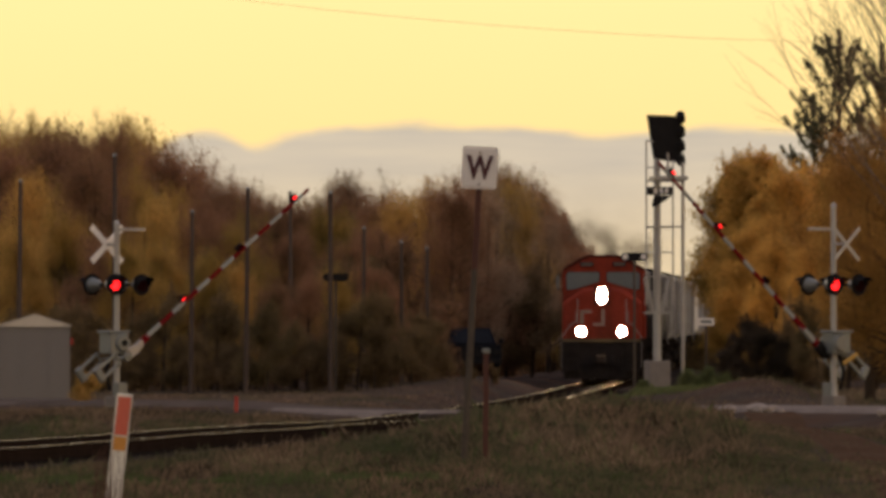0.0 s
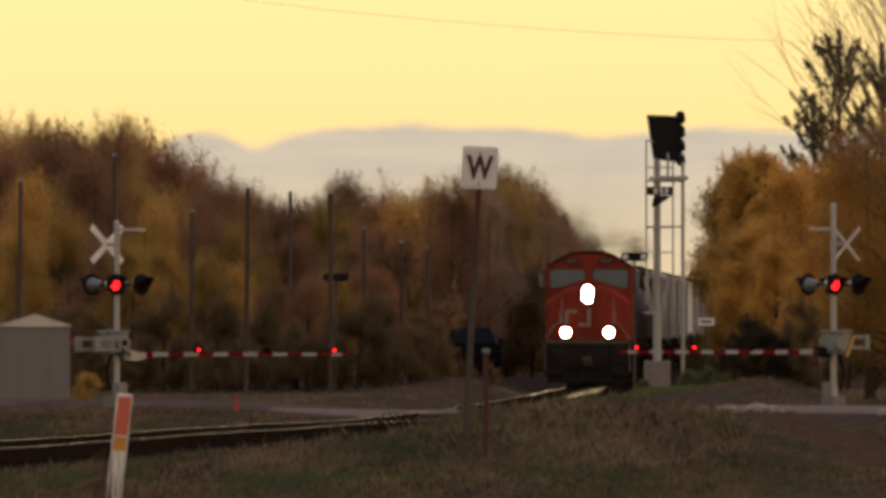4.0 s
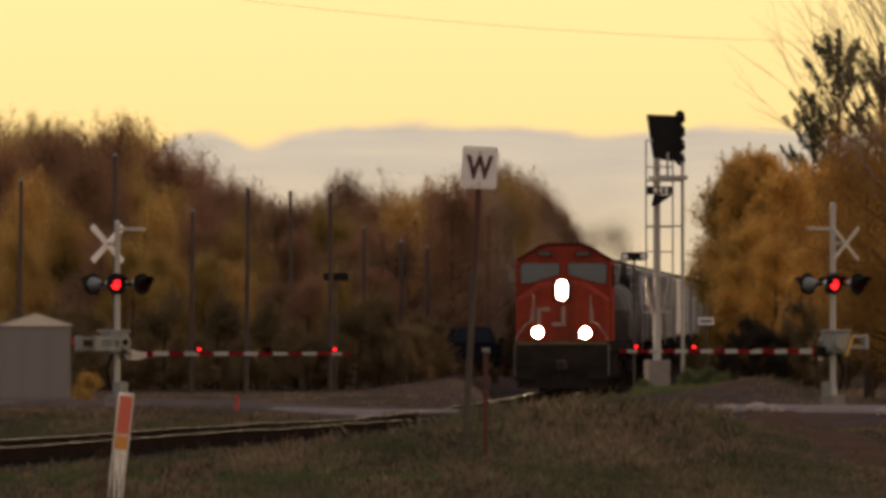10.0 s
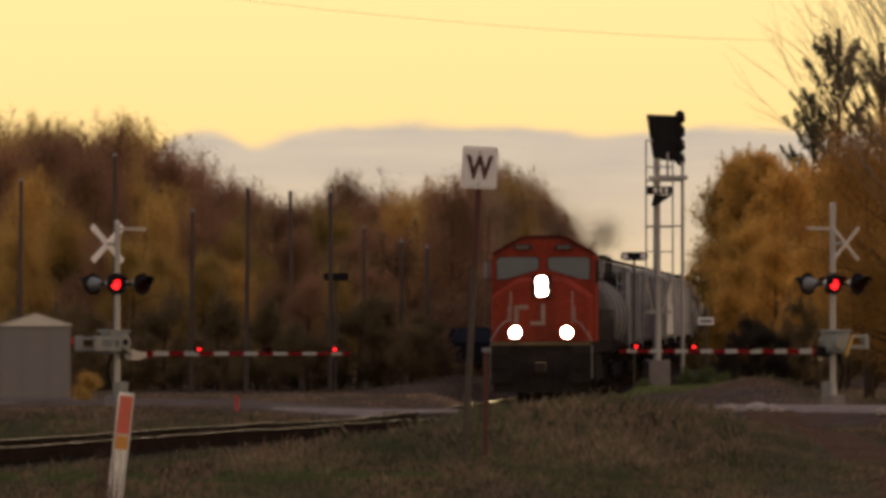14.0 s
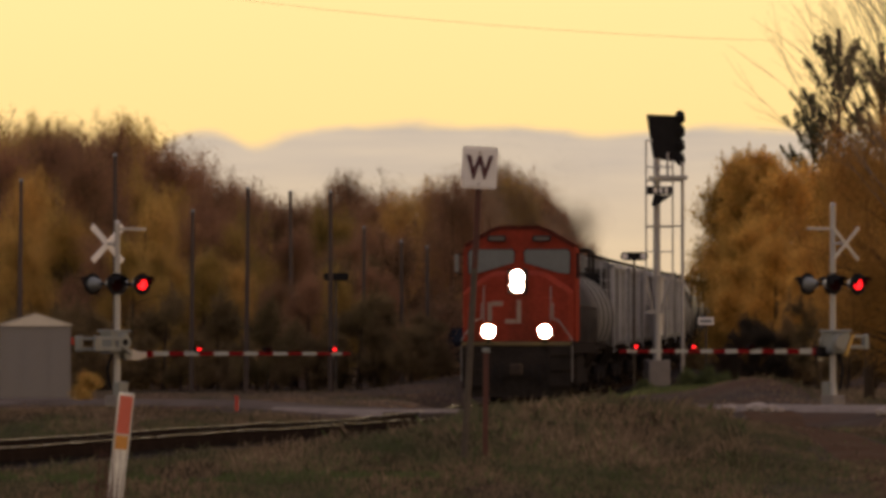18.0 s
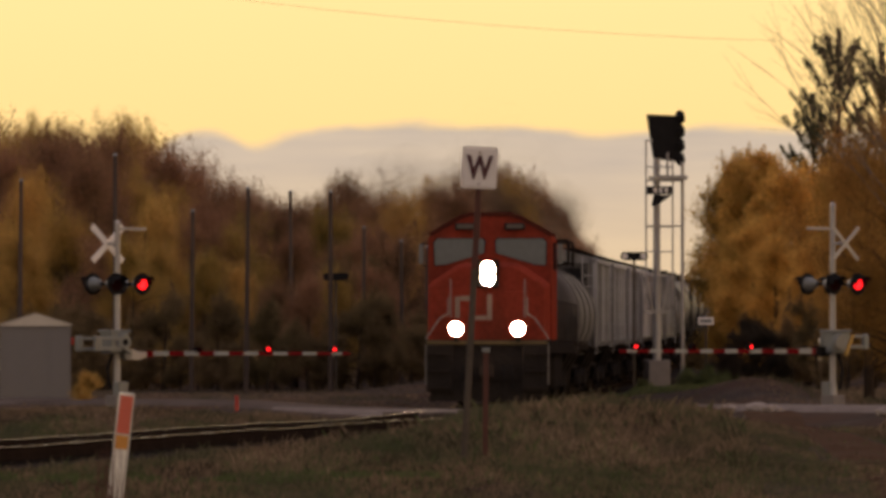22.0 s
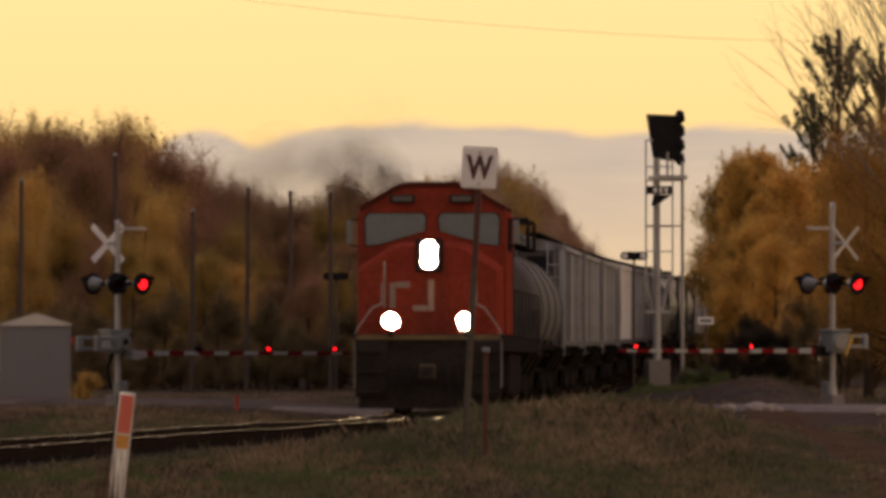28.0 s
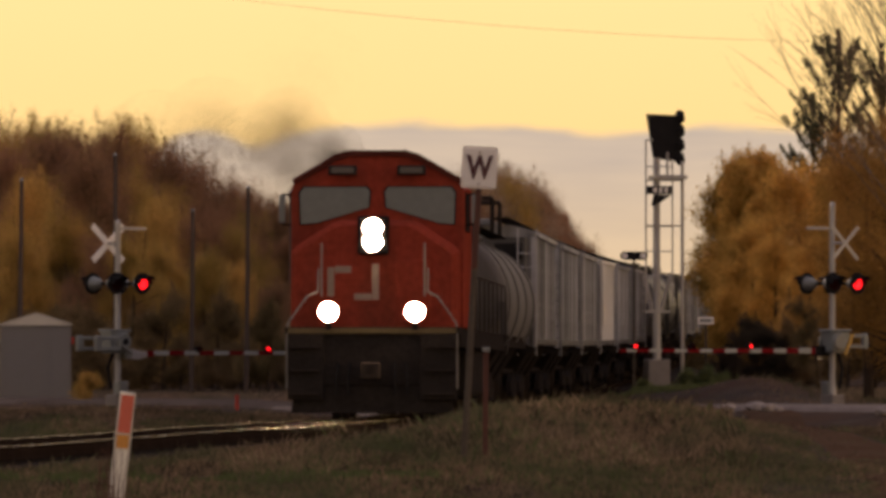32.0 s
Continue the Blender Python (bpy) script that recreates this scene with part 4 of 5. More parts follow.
def build_gate(x, y, rz, top, reach, first):
    G = thing("crossing_gate", pose(x, y, -0.06, 0, 0, rz), "grey crossing signal mast with crossbuck, red flashers and striped gate arm", "crossing gate", "gates of the level crossing")
    part("foundation", box(bm_new(), -0.20, 0.20, -0.20, 0.20, -0.25, 0.22, 0.03), M["concrete"], G)
    part("base_flange", tube(bm_new(), (0, 0, 0.22), (0, 0, 0.42), 0.09, 0.075, 14), M["alu"], G)
    part("mast", tube(bm_new(), (0, 0, 0.3), (0, 0, top), 0.068, 0.06, 14), M["alu"], G)
    part("finial", tube(bm_new(), (0, 0, top), (0, 0, top + 0.08), 0.075, 0.03, 14), M["alu"], G)
    part("cross_arm", tube(bm_new(), (-0.42, 0, 2.74), (0.42, 0, 2.74), 0.035, 0.035, 10), M["black"], G)
    part("junction_box", box(bm_new(), -0.14, 0.14, -0.13, 0.13, 2.62, 2.86, 0.02), M["black"], G)
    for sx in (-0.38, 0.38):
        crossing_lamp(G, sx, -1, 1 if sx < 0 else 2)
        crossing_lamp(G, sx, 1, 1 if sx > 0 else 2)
    # crossbuck on the side of the coming traffic
    for a in (42, -42):
        bm = box(bm_new(), -0.55 if reach else -0.60, 0.55 if reach else 0.60, 0.0, 0.02, -0.046 if reach else -0.075, 0.046 if reach else 0.075, 0.005)
        bmesh.ops.rotate(bm, verts=bm.verts, cent=(0, 0, 0), matrix=Matrix.Rotation(radians(a), 3, "Y"))
        bmesh.ops.translate(bm, verts=bm.verts, vec=(0, (0.40 if reach else 0.34) + (0.024 if a > 0 else 0), 3.66))
        part("crossbuck_blade", bm, M["alu"] if reach else M["sign_white"], G, "bare metal back of a crossbuck blade" if reach else "white crossbuck blade")
    part("crossbuck_bracket", tube(bm_new(), (0, 0, 3.66), (0, 0.41 if reach else 0.35, 3.66), 0.03, 0.03, 8), M["alu"], G)
    part("side_bracket", box(bm_new(), 0.0, 0.78, -0.06, -0.02, 3.96, 4.03, 0.01), M["alu"], G)
    # gate mechanism
    part("mechanism_box", box(bm_new(), -0.34, 0.20, -0.18, 0.22, 1.16, 1.66, 0.04), M["galv"], G)
    part("mechanism_lid", box(bm_new(), -0.38, 0.24, -0.21, 0.26, 1.64, 1.70, 0.02), M["galv"], G)
    part("gear_housing", tube(tube(bm_new(), (0.02, -0.26, 1.42), (0.02, -0.18, 1.42), 0.17, 0.22, 20), (0.02, 0.22, 1.42), (0.02, 0.30, 1.42), 0.22, 0.17, 20), M["galv"], G)
    part("shaft_cap", tube(bm_new(), (0.02, -0.29, 1.42), (0.02, -0.26, 1.42), 0.07, 0.07, 12), M["black"], G)
    part("base_box", box(bm_new(), -0.13, 0.13, -0.24, 0.0, 0.22, 0.52, 0.02), M["galv"], G)
    part("conduit", pipe(bm_new(), [(-0.08, 0.1, 1.15), (-0.2, 0.12, 0.8), (-0.12, 0.1, 0.35)], 0.035, 8), M["black"], G)
    # swinging arm; its own space starts at the pivot
    if reach:
        prof = [(-0.10, -0.08), (0.75 + reach, -0.05), (0.75 + reach, 0.05), (-0.10, 0.08)]
    else:
        prof = [(-0.10, -0.14), (0.30, -0.15), (0.75, -0.045), (0.75, 0.045), (0.35, 0.04), (-0.10, 0.14)]
    A = part("gate_arm", prism(bm_new(), prof, -0.04, 0.04, bevel=0.01), M["arm_white"] if reach else M["alu"], G, "striped gate arm on a grey bracket")
    if not reach:
        part("stripe", box(bm_new(), 0.52, 0.72, -0.045, 0.045, -0.085, 0.05, 0.004), M["arm_red"], A)
    part("pivot", tube(bm_new(), (-0.05, -0.10, 0), (-0.05, 0.10, 0), 0.12, 0.12, 14), M["black"] if reach else M["galv"], A)
    if reach:
        part("pivot_cover", box(bm_new(), 0.02, 0.30, -0.07, 0.07, -0.11, 0.12, 0.03), M["black"], A)
        part("stripe", box(bm_new(), 0.31 + reach, 0.747 + reach, -0.045, 0.045, -0.056, 0.056, 0.004), M["arm_red"], A)
        part("stripe", box(bm_new(), 0.31, 0.45, -0.045, 0.045, -0.08, 0.08, 0.004), M["arm_red"], A)
        part("yellow_bar", prism(bm_new(), [(-0.36, -0.10), (-0.26, -0.10), (-0.54, 0.38), (-0.64, 0.38)], 0.40, 0.43), M["yellow_bar"], A, "yellow painted bar")
    A.location = (PIVOT[0] - 0.1, -0.12, PIVOT[1] - (0.0 if reach else 0.05))
    edges = [0.75 + reach + i * 0.44 for i in range(13)] + [6.36 + reach, 6.60 + reach]
    for i in range(14):
        h0 = 0.052 - 0.018 * i / 13
        part("stripe", box(bm_new(), edges[i], edges[i + 1] - 0.003, -0.02, 0.02, -h0, h0, 0.004), M["arm_red"] if i % 2 else M["arm_white"], A)
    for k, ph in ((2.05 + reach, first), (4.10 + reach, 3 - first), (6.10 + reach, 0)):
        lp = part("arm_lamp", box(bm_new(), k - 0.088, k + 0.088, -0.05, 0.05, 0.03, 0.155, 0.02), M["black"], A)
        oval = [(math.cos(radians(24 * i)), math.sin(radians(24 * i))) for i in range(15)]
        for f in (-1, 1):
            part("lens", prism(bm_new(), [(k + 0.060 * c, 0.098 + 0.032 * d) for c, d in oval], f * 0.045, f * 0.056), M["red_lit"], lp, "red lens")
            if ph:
                # shutter added to imitate the arm lamp going out
                sh = part("shutter", prism(bm_new(), [(0.088 * c, -0.058 + 0.058 * d) for c, d in oval], -0.003, 0.003), M["red_off"], lp, "added shutter hiding the lit lens to imitate flashing")
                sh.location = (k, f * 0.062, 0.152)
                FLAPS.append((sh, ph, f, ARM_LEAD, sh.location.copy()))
    for dy in (-0.32, 0.36):
        part("counterweight_arm", box(box(bm_new(), -1.15, -0.45, dy - 0.025, dy + 0.025, 0.06, 0.14, 0.015), -1.15, -0.45, dy - 0.025, dy + 0.025, 0.30, 0.38, 0.015), M["galv"], A)
        part("counterweight", box(bm_new(), -1.20, -1.02, dy - 0.05, dy + 0.05, 0.04, 0.40, 0.03), M["galv"], A)
        part("counterweight_link", tube(box(bm_new(), -0.50, -0.45, dy - 0.025, dy + 0.025, 0.06, 0.38), (-0.47, dy, 0.2), (0.0, dy * 0.3, 0.0), 0.03, 0.03, 8), M["galv"], A)
    return G, A


gate_a, arm_a = build_gate(-7.40, 141.0, 41, 4.12, 0.0, 1)
gate_b, arm_b = build_gate(8.86, 141.0, 221, 4.52, 0.6, 2)


# ---------------------------------------------------------------- block signal, signs, posts, shed
def build_block_signal():
    S = thing("block_signal", pose(6.89, 200, 0, 0, 0, 12), "tall silver railway signal mast with ladder, seen from behind", "railway signal")
    al, bk = M["alu"], M["black"]
    part("concrete_base", box(bm_new(), -0.36, 0.36, -0.36, 0.36, -0.6, 0.42 + 0.5, 0.04), M["concrete"], S)
    part("mast", tube(bm_new(), (0, 0, 0.9), (0, 0, 7.42), 0.13, 0.11, 16), al, S)
    # ladder on both rails, with its cage support
    for x, zt in ((-0.44, 8.0), (0.44, 7.36)):
        part("ladder_rail", tube(bm_new(), (x, -0.35, 2.7), (x, -0.35, zt), 0.03, 0.03, 8), al, S)
    part("rung", tube(bm_new(), (-0.44, -0.35, 7.98), (-0.15, -0.1, 7.98), 0.022, 0.022, 6), al, S)
    for z in (7.13, 6.4, 5.2, 4.4, 3.62):
        part("rung", tube(bm_new(), (-0.44, -0.35, z), (0.44, -0.35, z), 0.022, 0.022, 6), al, S)
    for z in (5.2, 6.66):
        part("standoff", box(bm_new(), -0.46, 0.80, -0.38, -0.32, z, z + 0.05), al, S)
    part("outer_pole", tube(bm_new(), (0.78, -0.3, -0.2), (0.78, -0.3, 7.3), 0.06, 0.055, 10), al, S)
    for s in (-1, 1):
        part("brace", pipe(bm_new(), [(s * 0.42, -0.1, 3.6), (s * 0.16, 0, 2.5)], 0.07, 8), al, S, "pale painted brace")
    part("brace_bar", box(bm_new(), -0.45, 0.45, -0.14, -0.06, 2.42, 2.5), al, S)
    part("platform", box(bm_new(), -0.2, 0.9, -0.5, 0.3, 6.72, 6.86, 0.01), al, S)
    part("platform_post", tube(bm_new(), (0.36, 0, 6.8), (0.36, 0, 7.6), 0.04, 0.04, 8), al, S)
    # signal head: black back plate, hoods on the far side
    H = part("signal_head", prism(bm_new(), [(-0.06, 7.42), (0.80, 7.30), (0.84, 8.80), (-0.28, 8.84)], 0.05, 0.30, bevel=0.03), bk, S, "black signal head seen from behind")
    for z in (8.5, 8.1, 7.7):
        part("lamp_hood", tube(bm_new(), (0.55, 0.3, z), (0.62, 0.85, z + 0.03), 0.17, 0.2, 16), bk, H)
    for z in (8.75, 8.3, 7.85, 7.4):
        part("hood_rim", tube(bm_new(), (0.78, -0.05, z - 0.08), (0.86, 0.35, z + 0.10), 0.15, 0.15, 14), bk, H)
    plate = part("number_plate", box(bm_new(), -0.44, 0.42, -0.46, -0.42, 6.24, 6.50, 0.02), bk, S, "black number plate")
    for x in (-0.16, 0.02, 0.2):
        part("plate_bar", box(bm_new(), x - 0.05, x + 0.05, -0.475, -0.46, 6.29, 6.45), M["sign_white"], plate)
    part("plate_bracket", prism(bm_new(), [(-0.28, 5.86), (-0.06, 5.92), (0.40, 6.22), (-0.2, 6.22)], -0.44, -0.40), bk, S)


def text_mesh(s, size, depth, material):
    cu = bpy.data.curves.new("letter", "FONT")
    cu.body, cu.size, cu.extrude, cu.align_x, cu.align_y = s, size, depth, "CENTER", "CENTER"
    cu.offset = 0.014
    ob = bpy.data.objects.new("letter", cu)
    scene.collection.objects.link(ob)
    me = bpy.data.meshes.new_from_object(ob.evaluated_get(bpy.context.evaluated_depsgraph_get()))
    bpy.data.objects.remove(ob)
    me.materials.clear()
    me.materials.append(material)
    return me


def build_whistle_post():
    P = thing("whistle_post", pose(0.27, 78.6, -0.25, 0, 3.1, -4), "white whistle board with dark letter W on a leaning post", "railway sign")
    part("post", tube(bm_new(), (0, 0, 0), (0, 0, 3.5), 0.045, 0.04, 10), M["post_grey"], P)
    part("upper_post", box(bm_new(), -0.035, 0.035, -0.05, 0.0, 2.4, 3.45, 0.01), M["post_rust"], P)
    bd = part("board", box(bm_new(), -0.225, 0.225, -0.085, -0.055, 3.42, 3.95, 0.03), M["sign_white"], P, "white board")
    w = part("letter", text_mesh("W", 0.40, 0.004, M["sign_brown"]), None, bd, "dark letter W")
    xs, ys = [v.co.x for v in w.data.vertices], [v.co.y for v in w.data.vertices]
    w.data.transform(Matrix.Diagonal((0.340 / (max(xs) - min(xs)), 0.305 / (max(ys) - min(ys)), 1, 1)))
    w.matrix_basis = pose(0, -0.09, 3.675, 90)
    for z in (3.475, 3.875):
        part("bolt", tube(bm_new(), (0, -0.1, z), (0, -0.08, z), 0.014, 0.014, 8), M["sign_brown"], bd)
    Q = thing("short_post", pose(0.55, 80.6, -0.35, 0, 0.4, 0), "short rusty red steel post in the grass", "post")
    part("shaft", box(bm_new(), -0.035, 0.035, -0.035, 0.035, 0, 1.44, 0.008), M["post_rust"], Q)
    part("cap", box(bm_new(), -0.05, 0.05, -0.05, 0.05, 1.44, 1.50, 0.01), M["galv"], Q)


def build_marker():
    D = thing("marker_post", pose(-2.615, 48, -0.665, 0, 6.5, 6), "white marker post with red and amber bands, scuffed below", "marker post")
    w = 0.063
    part("post", box(bm_new(), -w, w, -0.008, 0.012, 0, 1.43, 0.006), M["marker_white"], D)
    part("red_band", box(bm_new(), -w + 0.014, w - 0.014, -0.012, -0.008, 1.11, 1.405), M["marker_red"], D, "faded red band")
    part("amber_band", box(bm_new(), -w + 0.014, w - 0.014, -0.012, -0.008, 0.99, 1.095), M["marker_yellow"], D, "faded amber band")


def build_flanger(x, y, top, facing, lean=0):
    F = thing("plough_sign", pose(x, y, -0.3, 0, lean, 0), "black capsule-shaped plough sign with two pale discs on a post" if facing else "black capsule-shaped plough sign seen from behind", "railway sign", "plough signs beside the track")
    part("post", tube(bm_new(), (0, 0, 0), (0, 0, top - 0.05), 0.04, 0.035, 8), M["post_grey"], F)
    pr = []
    for s, c in ((1, 0.29), (-1, -0.29)):
        for i in range(9):
            a = radians(-90 + 180 * i / 8)
            pr.append((c + s * 0.13 * math.cos(a), top + s * 0.13 * math.sin(a)))
    bd = part("board", prism(bm_new(), pr, -0.06, -0.04), M["black"], F)
    if facing:
        for sx in (-0.28, 0.28):
            part("disc", tube(bm_new(), (sx, -0.072, top), (sx, -0.06, top), 0.085, 0.085, 16), M["sign_white"], bd, "pale reflective disc")


def build_small_sign():
    s = thing("small_white_sign", pose(9.4, 222, -0.2), "small white board on a thin post", "railway sign")
    part("post", tube(bm_new(), (0, 0, 0), (0, 0, 2.44), 0.04, 0.04, 8), M["post_grey"], s)
    bd = part("board", box(bm_new(), -0.28, 0.28, -0.07, -0.04, 2.36, 2.63, 0.01), M["sign_white"], s)
    part("writing_bar", box(bm_new(), -0.2, 0.2, -0.076, -0.07, 2.44, 2.55), M["galv"], bd, "faded grey bar of writing")


def build_shed():
    S = thing("signal_shed", pose(-10.5, 160, -0.26, 0, 0, 4.4), "grey-white steel equipment hut with a low gable roof", "equipment hut")
    w, d, h = 0.88, 2.6, 2.10
    part("front_wall", prism(bm_new(), [(-w, 0.1), (w, 0.1), (w, h), (0, h + 0.26), (-w, h)], 0, 0.06), M["shed"], S)
    part("back_wall", prism(bm_new(), [(-w, 0.1), (w, 0.1), (w, h), (0, h + 0.26), (-w, h)], d - 0.06, d), M["shed"], S)
    for s in (-1, 1):
        part("side_wall", box(bm_new(), s * w - 0.03, s * w + 0.03, 0.06, d - 0.06, 0.1, h), M["shed"], S)
        part("roof_panel", prism(bm_new(), [(0, h + 0.27), (s * (w + 0.045), h), (s * (w + 0.045), h + 0.03), (0, h + 0.31)], -0.07, d + 0.07), M["shed_roof"], S, "pale sheet roof panel")
        part("corner_trim", box(bm_new(), s * (w - 0.03) - 0.03, s * (w - 0.03) + 0.03, -0.012, 0.0, 0.1, h), M["shed"], S)
    part("gable_panel", prism(bm_new(), [(-w - 0.05, h - 0.02), (w + 0.05, h - 0.02), (0, h + 0.27)], -0.05, -0.005), M["shed_roof"], S, "pale gable panel")
    part("plinth", box(bm_new(), -w - 0.05, w + 0.05, -0.05, d + 0.05, -0.3, 0.1), M["concrete"], S)
    part("reflector", box(bm_new(), w + 0.032, w + 0.10, -0.02, 0.02, 1.60, 1.78, 0.01), M["sign_red"], S, "small red reflector on the corner")
    for x in (-0.35, 0.35):
        part("seam", box(bm_new(), x - 0.012, x + 0.012, -0.012, 0.0, 0.1, h), M["shed"], S)


def build_pole(x, y, h, lean):
    P = thing("utility_pole", pose(x, y, -0.3, 0, lean, 0), "old bare weathered wooden line pole before the trees", "utility pole", "old pole line")
    part("pole", tube(bm_new(), (0, 0, 0), (0, 0, h), 0.085, 0.065, 10), M["wood"], P)
    part("cap", tube(bm_new(), (0, 0, h), (0, 0, h + 0.08), 0.08, 0.03, 10), M["galv"], P)
    return P


build_block_signal()
build_whistle_post()
build_marker()
red_post = thing("road_marker", pose(-4.62, 139, -0.3), "short dull red marker post beside the road", "post")
part("shaft", box(bm_new(), -0.04, 0.04, -0.03, 0.03, 0, 0.42, 0.01), M["sign_red"], red_post)
part("cap", box(bm_new(), -0.045, 0.045, -0.035, 0.035, 0.42, 0.46, 0.01), M["sign_red"], red_post)
build_flanger(5.85, 190, 4.4, True)
build_flanger(-3.45, 200, 3.9, False)
build_small_sign()
build_shed()
# a pole line along the wood: bearing, height of the top, distance
for px, ty, dist in ((33, 322, 190), (203, 277, 186), (338, 376, 196), (435, 335, 192), (515, 342, 211), (585, 342, 195), (643, 405, 211), (711, 430, 212), (757, 440, 212)):
    build_pole((px - 784) / 11000 * dist, dist, (632 - ty) / 11000 * dist + 1.34, random.uniform(-0.6, 0.6))
cab_w = bpy.data.curves.new("overhead_wire", "CURVE")
cab_w.dimensions, cab_w.bevel_depth = "3D", 0.0036
sp = cab_w.splines.new("POLY")
sp.points.add(24)
for i in range(25):
    x = -14 + 28 * i / 24
    sp.points[i].co = (x, 122, 7.64 - 0.088 * x + 0.0043 * x * x, 1)
cab_w.materials.append(M["cable"])
tagged(new("overhead_wire", cab_w), "thin overhead wire crossing the sky", "wire")


# ---------------------------------------------------------------- trees and grass
def leaf_cloud(verts, faces, c, r, n, size, rng, flat=1.0):
    """n small leaves about c, thinning outwards."""
    p = rng.normal(0, 0.38, (n, 3))
    p /= np.maximum(1.0, np.linalg.norm(p, axis=1) / 0.74)[:, None]
    far = 1.32 - 1.0 * np.linalg.norm(p, axis=1)
    p = np.array(c) + p * r * np.array((1, 1, flat))
    a = rng.normal(0, 1, (n, 3)); a /= np.linalg.norm(a, axis=1)[:, None]
    b = np.cross(a, rng.normal(0, 1, (n, 3))); b /= np.maximum(1e-6, np.linalg.norm(b, axis=1))[:, None]
    s = (size * rng.uniform(0.6, 1.4, n) * far)[:, None]
    k = len(verts)
    verts += np.stack([p - a * s, p + b * s * 0.6, p + a * s, p - b * s * 0.6], 1).reshape(-1, 3).tolist()
    faces += [(k + 4 * i, k + 4 * i + 1, k + 4 * i + 2, k + 4 * i + 3) for i in range(n)]


def tree_meshes(seed, h, spread, material, n_limbs=16, leaves=150, size=0.14, low=0.25, bare=0.15, pointed=0.5, tall=1.0):
    """A trunk with limbs and a crown of many small leaves."""
    rng = np.random.default_rng(seed)
    bm = bm_new()
    tips = []
    top = Vector((rng.normal(0, 0.2), rng.normal(0, 0.2), h * 0.93))
    tube(bm, (0, 0, -0.3), (top.x * 0.5, top.y * 0.5, h * 0.5), 0.022 * h, 0.014 * h, 7)
    tube(bm, (top.x * 0.5, top.y * 0.5, h * 0.5), tuple(top), 0.014 * h, 0.02, 6)
    for i in range(n_limbs):
        u = low + (0.97 - low) * (i + rng.uniform(0, 1)) / n_limbs
        a = rng.uniform(0, 2 * math.pi)
        reach = spread * (1 - pointed * u) * rng.uniform(0.6, 1.1) * (0.55 + 0.45 * math.sin(math.pi * min(1, u * 1.15)))
        p0 = Vector((top.x * u * 0.6, top.y * u * 0.6, h * u * 0.9))
        p1 = p0 + Vector((math.cos(a) * reach, math.sin(a) * reach, h * rng.uniform(0.04, 0.16)))
        tube(bm, tuple(p0), tuple(p1), 0.008 * h * (1.1 - u), 0.012, 5)
        tips.append((p1, p0))
        for k in range(2):
            q = p0.lerp(p1, rng.uniform(0.4, 0.9))
            q2 = q + Vector((rng.normal(0, 0.5), rng.normal(0, 0.5), rng.uniform(0.2, 0.9))) * spread * 0.35
            tube(bm, tuple(q), tuple(q2), 0.018, 0.008, 4)
            tips.append((q2, q))
    # fine upright twigs over the crown, each with a narrow spray of leaves
    sprays = []
    for p1, p0 in tips:
        q = p0.lerp(p1, rng.uniform(0.6, 1.0))
        q2 = q + Vector((rng.normal(0, 0.25), rng.normal(0, 0.25), 1)) * spread * rng.uniform(0.2, 0.5)
        tube(bm, tuple(q), tuple(q2), 0.013, 0.005, 3, False)
        sprays.append((q, q2))
    trunk = to_mesh("trunk", bm, M["bark"])
    vs, fs = [], []
    for q, q2 in sprays:
        for f in (0.35, 0.65, 0.95):
            leaf_cloud(vs, fs, tuple(q.lerp(q2, f)), spread * 0.13 * (1.25 - 0.7 * f), leaves // 9, size * 0.62, rng, 2.0)
    for p1, p0 in tips:
        if rng.uniform() < bare:
            continue
        for f in (1.0, 0.6):
            c = p0.lerp(p1, f)
            leaf_cloud(vs, fs, tuple(c), spread * rng.uniform(0.30, 0.50), int(leaves * 1.9 * rng.uniform(0.4, 0.8)), size * 0.72, rng, 0.9 * tall)
    leaf_cloud(vs, fs, tuple(top), spread * 0.3, leaves, size * 0.7, rng, 1.3)
    return trunk, raw("crown", vs, fs, material)


def pine_meshes(seed, h, spread):
    """A pine with steep upswept boughs, each a long plume of needles, and gaps of sky between them."""
    r = np.random.default_rng(seed)
    bm = bm_new()
    tube(bm, (0, 0, -0.3), (0, 0, h * 0.95), 0.016 * h, 0.02, 7)
    vs, fs = [], []
    n = 28
    for i in range(n):
        u = 0.30 + 0.64 * i / (n - 1)
        a = i * 2.4 + r.normal(0, 0.3)
        out = spread * (1.06 - u) ** 0.6 * r.uniform(0.65, 1.15)
        p0 = Vector((0, 0, h * u * 0.95))
        p2 = p0 + Vector((math.cos(a) * out, math.sin(a) * out, out * r.uniform(0.75, 1.25) + 0.3))
        tube(bm, tuple(p0), tuple(p2), 0.04, 0.008, 5)
        for k in range(9):
            f = 0.25 + 0.75 * k / 8
            c = p0.lerp(p2, f) + Vector(r.normal(0, 0.10, 3))
            q = c + Vector((math.cos(a) * 0.25 + r.normal(0, 0.12), math.sin(a) * 0.25, 0.42)) * (1.15 - f * 0.5)
            tube(bm, tuple(c), tuple(q), 0.012, 0.004, 3, False)
            for g in (0.2, 0.6, 1.0):
                leaf_cloud(vs, fs, tuple(c.lerp(q, g)), 0.18 * (1.1 - 0.4 * f), 15, 0.06, r, 1.5)
    for k in range(8):
        leaf_cloud(vs, fs, (0, 0, h * (0.84 + 0.155 * k / 7)), 0.34 * (1 - 0.09 * k), 90, 0.07, r, 1.6)
    return to_mesh("trunk", bm, M["bark"]), raw("crown", vs, fs, M["needle"])


